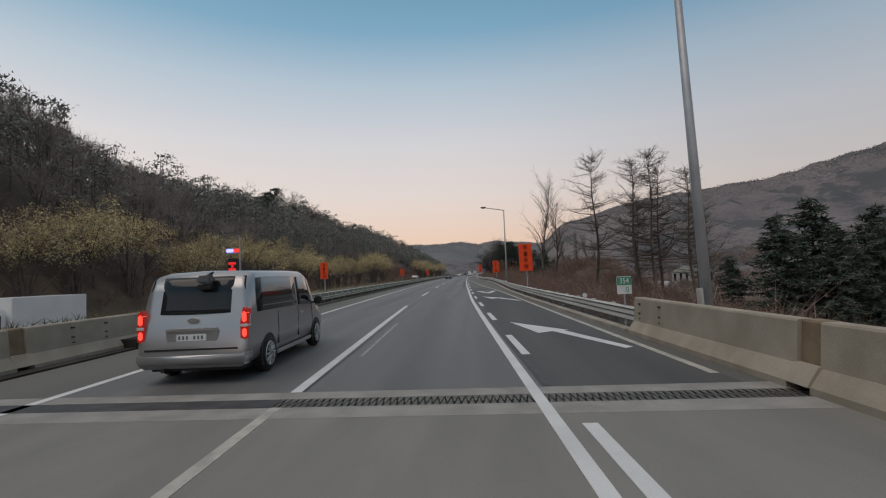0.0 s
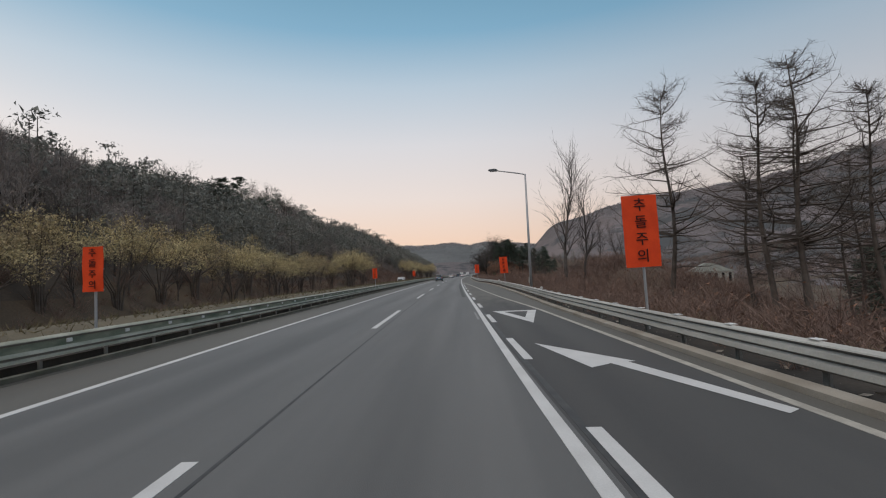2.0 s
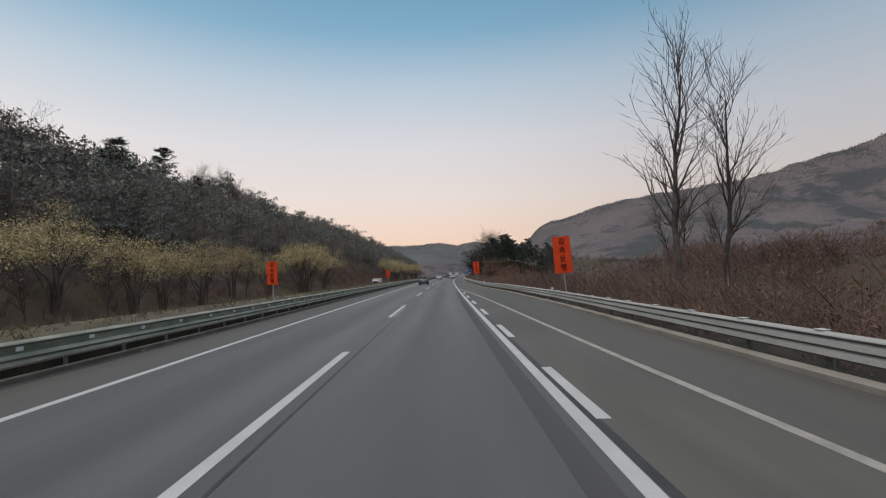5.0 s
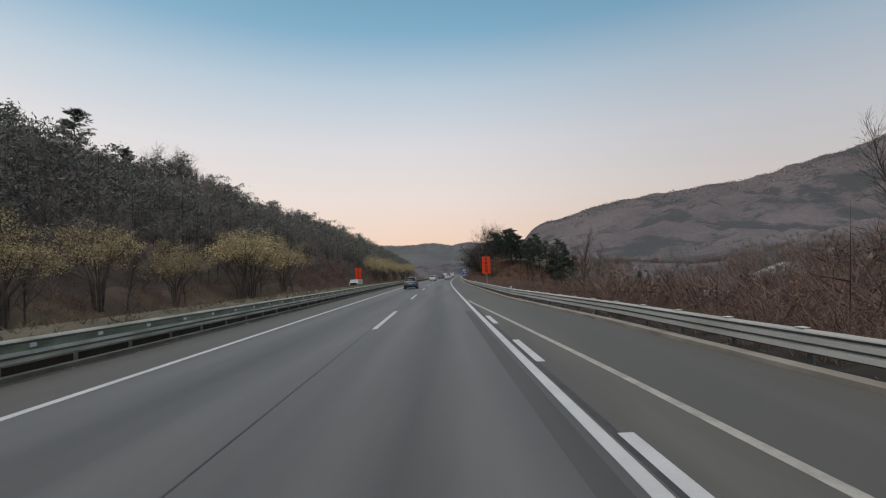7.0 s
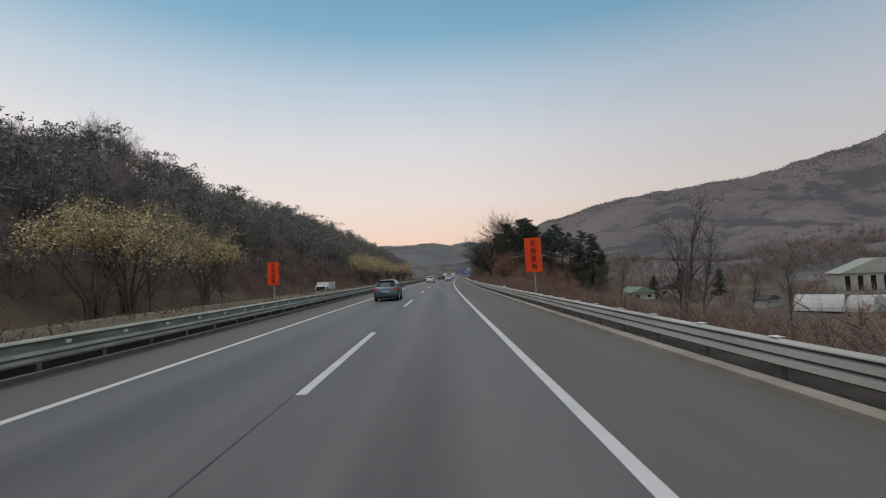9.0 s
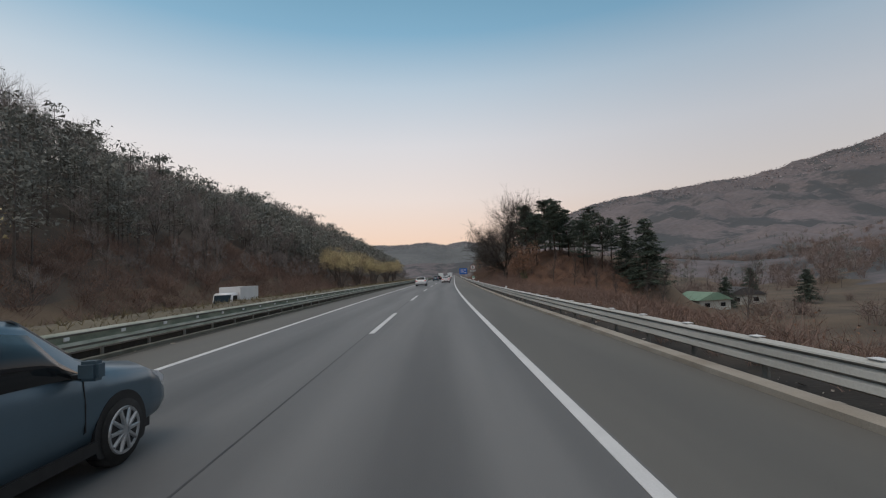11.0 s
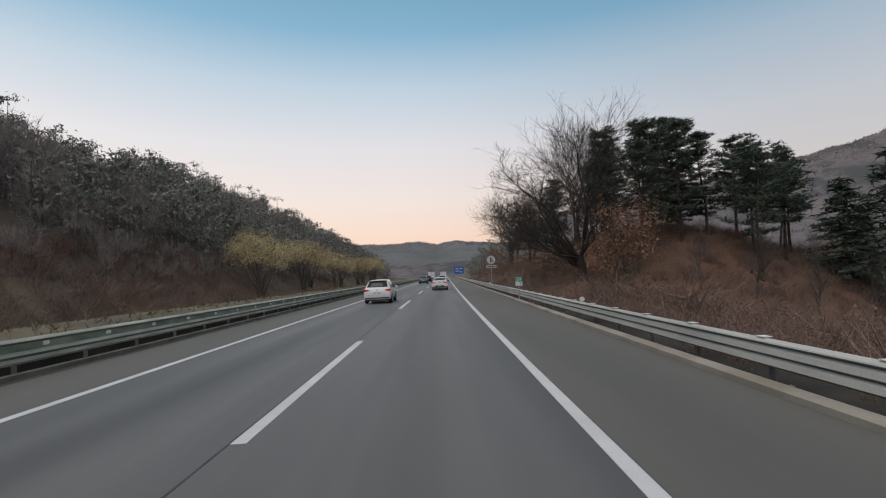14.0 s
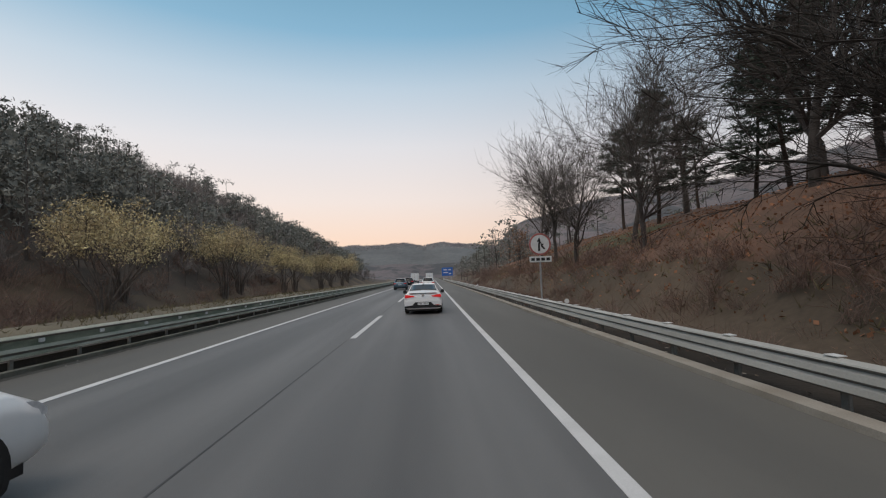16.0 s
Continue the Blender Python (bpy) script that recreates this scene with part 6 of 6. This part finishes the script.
def mountain_woods():
    """Crowns of bare trees along the far crests."""
    rng = np.random.default_rng(31)
    n = 34000
    x = np.where(rng.uniform(size=n) < 0.75, rng.uniform(130, 1750, n), rng.uniform(-420, 330, n))
    y = np.where(x > 330, rng.uniform(1380, 1760, n), rng.uniform(2130, 2330, n))
    crest = np.where(x > 330, np.abs(y - 1670 + 0.12 * x), np.abs(y - 2250))
    z = ground_z(x, y)
    keep = (z > 20) & (rng.uniform(size=n) < 1.1 - crest / 130)
    C = np.stack([x, y, z + 1.0], 1)[keep]
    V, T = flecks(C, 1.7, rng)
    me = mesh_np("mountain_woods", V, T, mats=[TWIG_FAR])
    tagged(new("mountain_woods", me), "leafless woods along the crests of the far mountains", "woods", kind="stuff")

mountain_woods()

def brush_models(n, h, rng_seed, leafy=0.0):
    out = []
    for i in range(n):
        rng = np.random.default_rng(rng_seed + i)
        k = 26
        base = rng.normal(size=(k, 3)) * np.array([0.28, 0.28, 0])
        tip = base + rng.normal(size=(k, 3)) * np.array([0.42, 0.42, 0.12]) * h + np.array([0, 0, h]) * rng.uniform(0.5, 1.1, (k, 1))
        m = base + (tip - base) * rng.uniform(0.3, 0.7, (k, 1))
        side = m + rng.normal(size=(k, 3)) * 0.28 * h * np.array([1, 1, 0.5]) + np.array([0, 0, 0.25 * h])
        v, t = blades(np.concatenate([base, m]), np.concatenate([tip, side]), 0.014, rng)
        g = [(v, t, 0)]
        c = np.concatenate([tip, side, m])
        c = c[rng.uniform(size=len(c)) < leafy]
        if len(c):
            c = np.repeat(c, 2, 0) + rng.normal(size=(2 * len(c), 3)) * 0.10
            g.append((*flecks(c, 0.032, rng), 1))
        out.append(join(*g))
    return out

def brush():
    rng = np.random.default_rng(12)
    models = brush_models(5, 1.5, 40, 0.13)
    spots = []
    for _ in range(9000):
        y = rng.uniform(14, 330) if rng.uniform() < 0.85 else rng.uniform(198, 240)
        b = rng.uniform(0.3, 34) if rng.uniform() < 0.6 else rng.uniform(0.3, 7)
        x = float(mid(y)) + float(kerb_u(y)) + 2.0 + b
        open_side = 121 < y < 214
        if b < 1.5 and rng.uniform() < 0.5 or y > 222 and rng.uniform() < 0.6 or open_side and b > 7 and rng.uniform() < 0.8 or y > 227 and b > 3.2:
            continue
        spots.append((x, y, float(ground_z(x, y)) - 0.1, rng.uniform(0.5, 1.25) * (0.6 if b < 2.5 or open_side else 1.3 if 200 < y < 230 or 90 < y < 118 else 1.1), int(rng.integers(0, 5))))
        if len(spots) > 2450:
            break
    for _ in range(420):
        y, u = rng.normal(82, 16), rng.normal(25, 7)
        x = float(mid(y)) + u
        if u > 12:
            spots.append((x, y, float(ground_z(x, y)) - 0.1, rng.uniform(0.8, 1.4), int(rng.integers(0, 5))))
    for _ in range(1500):
        y, b = rng.uniform(208, 240), rng.uniform(5, 33)
        x = float(mid(y)) + 6.7 + b
        if y > 227 and b < 9 + 0.9 * (y - 227) and rng.uniform() < 0.72:
            continue
        spots.append((x, y, float(ground_z(x, y)) - 0.1, rng.uniform(0.8, 1.4) * (0.55 if y > 224 else 1), int(rng.integers(0, 5))))
    for _ in range(420):
        y, b = rng.uniform(227, 300), rng.uniform(0.2, 2.6)
        x = float(mid(y)) + 6.6 + b
        spots.append((x, y, float(ground_z(x, y)) - 0.1, rng.uniform(0.28, 0.5), int(rng.integers(0, 5))))
    for _ in range(800):
        y, b = rng.uniform(16, 300), rng.uniform(0.95, 2.3)
        x = float(mid(y)) + float(kerb_u(y)) + b
        spots.append((x, y, -0.1, rng.uniform(0.3, 0.55), int(rng.integers(0, 5))))
    scatter("brush", models, spots, [BRUSH, BRUSH_LEAF], "tangled brown winter brush beyond the guard rail", "brush")
    spots = []
    for _ in range(1600):
        y = rng.uniform(186, 266) if rng.uniform() < 0.4 else rng.uniform(16, 330)
        a = rng.uniform(27.6, 41)
        x = float(mid(y)) - a
        spots.append((x, y, float(ground_z(x, y)) - 0.1, rng.uniform(0.5, 1.2) * 1.25, int(rng.integers(0, 5))))
    scatter("median_brush", models, spots, [BRUSH, BRUSH_LEAF], "tangled brown brush at the foot of the wooded hillside", "brush")

brush()

def scrub_models(n):
    """Broad leafless clumps for the valley floor and the slopes beyond it."""
    out = []
    for i in range(n):
        rng = np.random.default_rng(300 + i)
        k = 26
        a = rng.uniform(0, 2 * np.pi, k)
        base = rng.normal(size=(k, 3)) * np.array([0.5, 0.5, 0])
        tip = base + np.stack([np.cos(a), np.sin(a), 0 * a], 1) * rng.uniform(0.3, 2.2, (k, 1)) + np.array([0, 0, 1]) * rng.uniform(2.0, 4.2, (k, 1))
        m = base + (tip - base) * rng.uniform(0.35, 0.7, (k, 1))
        side = m + rng.normal(size=(k, 3)) * np.array([0.9, 0.9, 0.4]) + np.array([0, 0, 0.8])
        s2 = m + rng.normal(size=(k, 3)) * np.array([0.9, 0.9, 0.4]) + np.array([0, 0, 0.6])
        out.append(join((*blades(np.concatenate([base, m, m]), np.concatenate([tip, side, s2]), 0.045, rng), 0)))
    return out

def valley_scrub():
    rng = np.random.default_rng(21)
    spots = []
    for _ in range(9000):
        y = rng.uniform(60, 520)
        x = float(mid(y)) + 18 + 330 * rng.uniform() ** 1.6
        patch = float(fbm(np.array(x), np.array(y), 20, 11)) + 0.35 * float(fbm(np.array(x), np.array(y), 6, 4))
        if patch < 0.02 or (y > 222 and x < 48 and y < 340) or abs(x - 68) < 13 and abs(y - 190) < 8 or abs(x - 62) < 18 and abs(y - 236) < 13:
            continue
        spots.append((x, y, float(ground_z(x, y)) - 0.15, rng.uniform(0.5, 1.15) * (0.6 if x < 40 else 1.0) * (1.5 if x > 110 else 1), int(rng.integers(0, 5))))
        if len(spots) > 2300:
            break
    scatter("valley_scrub", scrub_models(5), spots, [TWIG_VALLEY], "leafless brown scrub across the valley floor", "scrub")

valley_scrub()

def grass():
    rng = np.random.default_rng(14)
    n = 20000
    y = rng.uniform(10, 300, n)
    a = np.where(rng.uniform(size=n) < 0.55, rng.uniform(9.7, 17.2, n), -(np.interp(y, [0, 80, 114, 3000], [7.2, 8.2, 6.7, 6.7]) + rng.uniform(0, 4.0, n) ** 1.1))
    x = mid(y) - a
    C = np.stack([x, y, ground_z(x, y) - 0.02], 1)
    v, t = tufts(C, rng.uniform(0.14, 0.42, n), 4, rng, 0.05, 0.5, 1.3)
    tagged(new("dry_grass", mesh_np("dry_grass", v, t, mats=[GRASS])), "dry tan grass on the median and the verge", "grass", kind="stuff")
    n = 24000
    y, b = rng.uniform(221, 300, n), rng.uniform(0.8, 22, n)
    x = mid(y) + 6.9 + b
    C = np.stack([x, y, ground_z(x, y) + 0.03], 1)
    v, t = flakes(C, rng.uniform(0.04, 0.11, n), rng, 1.4)
    tagged(new("leaf_litter", mesh_np("leaf_litter", v, t, mats=[LITTER])), "fallen brown leaves over the knoll", "leaves", kind="stuff")

grass()

def roadside_litter():
    """Pale scraps and dead leaves caught under the guard rail and along the kerbs."""
    rng = np.random.default_rng(77)
    n = 1500
    y = rng.uniform(14, 300, n)
    u = np.where(rng.uniform(size=n) < 0.7, kerb_u(y) + 0.32 + 0.6 * rng.uniform(size=n), median_u(y) + 0.2 + 0.35 * rng.uniform(size=n))
    C = np.stack([mid(y) + u, y, 0.012 + 0.02 * rng.uniform(size=n)], 1)
    v, t = flakes(C, 0.02 + 0.10 * rng.uniform(size=n) ** 3, rng, 1.5)
    v[:, 2] = np.maximum(v[:, 2] * 0.4, -0.015)
    tagged(new("roadside_litter", mesh_np("roadside_litter", v, t, mats=[SCRAP])), "pale scraps and dead leaves under the guard rails", "litter", kind="stuff")

roadside_litter()

# ---- valley buildings ----
def house(x, y, w, d, h, roof, wall, label, rz=0):
    top = empty("house", Matrix.Translation((x, y, float(ground_z(x, y)) - 0.1)) @ pose(0, 0, 0, 0, 0, rz), label, "house", "valley houses")
    part("wall", boxed(-w / 2, w / 2, -d / 2, d / 2, -0.5, h), wall, top)
    part("roof", prism([(-w / 2 - 0.4, h - 0.1), (w / 2 + 0.4, h - 0.1), (w * 0.08, h + w * 0.2), (-w * 0.08, h + w * 0.2)], "y", -d / 2 - 0.4, d / 2 + 0.4), roof, top)
    n = max(2, int(w / 2.4))
    for i in range(n):
        cx = -w / 2 + (i + 0.5) * w / n
        wd = part("window", boxed(cx - 0.5, cx + 0.5, -d / 2 - 0.03, -d / 2 + 0.02, 0.9, h - 0.6), GLASS, top)
        part("window_frame", box(boxed(cx - 0.56, cx + 0.56, -d / 2 - 0.05, -d / 2 - 0.03, h - 0.62, h - 0.55), cx - 0.56, cx + 0.56, -d / 2 - 0.05, -d / 2 - 0.03, 0.82, 0.89), SIGN_WHITE, wd)
    part("door", boxed(w / 2 - 0.01, w / 2 + 0.05, -0.5, 0.5, -0.2, 2.0), ROOF_DARK, top)

house(51, 236, 6.5, 7, 2.3, ROOF_GREEN, WALL_PALE, "small pale house with a green roof in the valley", 8)
house(63, 243, 7, 6, 2.4, ROOF_DARK, WALL_PALE, "small house with a dark roof in the valley", -12)
house(60.6, 199.5, 3.4, 3.0, 1.7, ROOF_DARK, WALL_PALE, "low hut with a dark roof among the scrub", 20)
house(104.5, 224, 17, 9, 5.2, ROOF_PALE, WALL_PALE, "long pale factory shed in the valley", -22)

def greenhouse(x, y, l, rz):
    top = empty("greenhouse", Matrix.Translation((x, y, float(ground_z(x, y)) - 0.05)) @ pose(0, 0, 0, 0, 0, rz), "arched grey-white vinyl greenhouse in the valley", "greenhouse", "greenhouses")
    arc = [(3.0 * math.cos(t), 2.6 * math.sin(t)) for t in np.linspace(0, math.pi, 13)]
    part("cover", prism(arc, "y", -l / 2, l / 2), VINYL, top, smooth=False)
    for i in range(int(l / 2.0) + 1):
        yy = -l / 2 + i * 2.0
        bm = bmesh.new()
        for p, q in zip(arc, arc[1:]):
            rod(bm, (p[0] * 1.01, yy, p[1] * 1.01), (q[0] * 1.01, yy, q[1] * 1.01), 0.03, sides=5)
        part("hoop", bm, GALV, top)

greenhouse(63.4, 190.0, 6.5, 48)
greenhouse(69.4, 188.0, 3.6, 30)
greenhouse(75.5, 188.5, 8, 56)
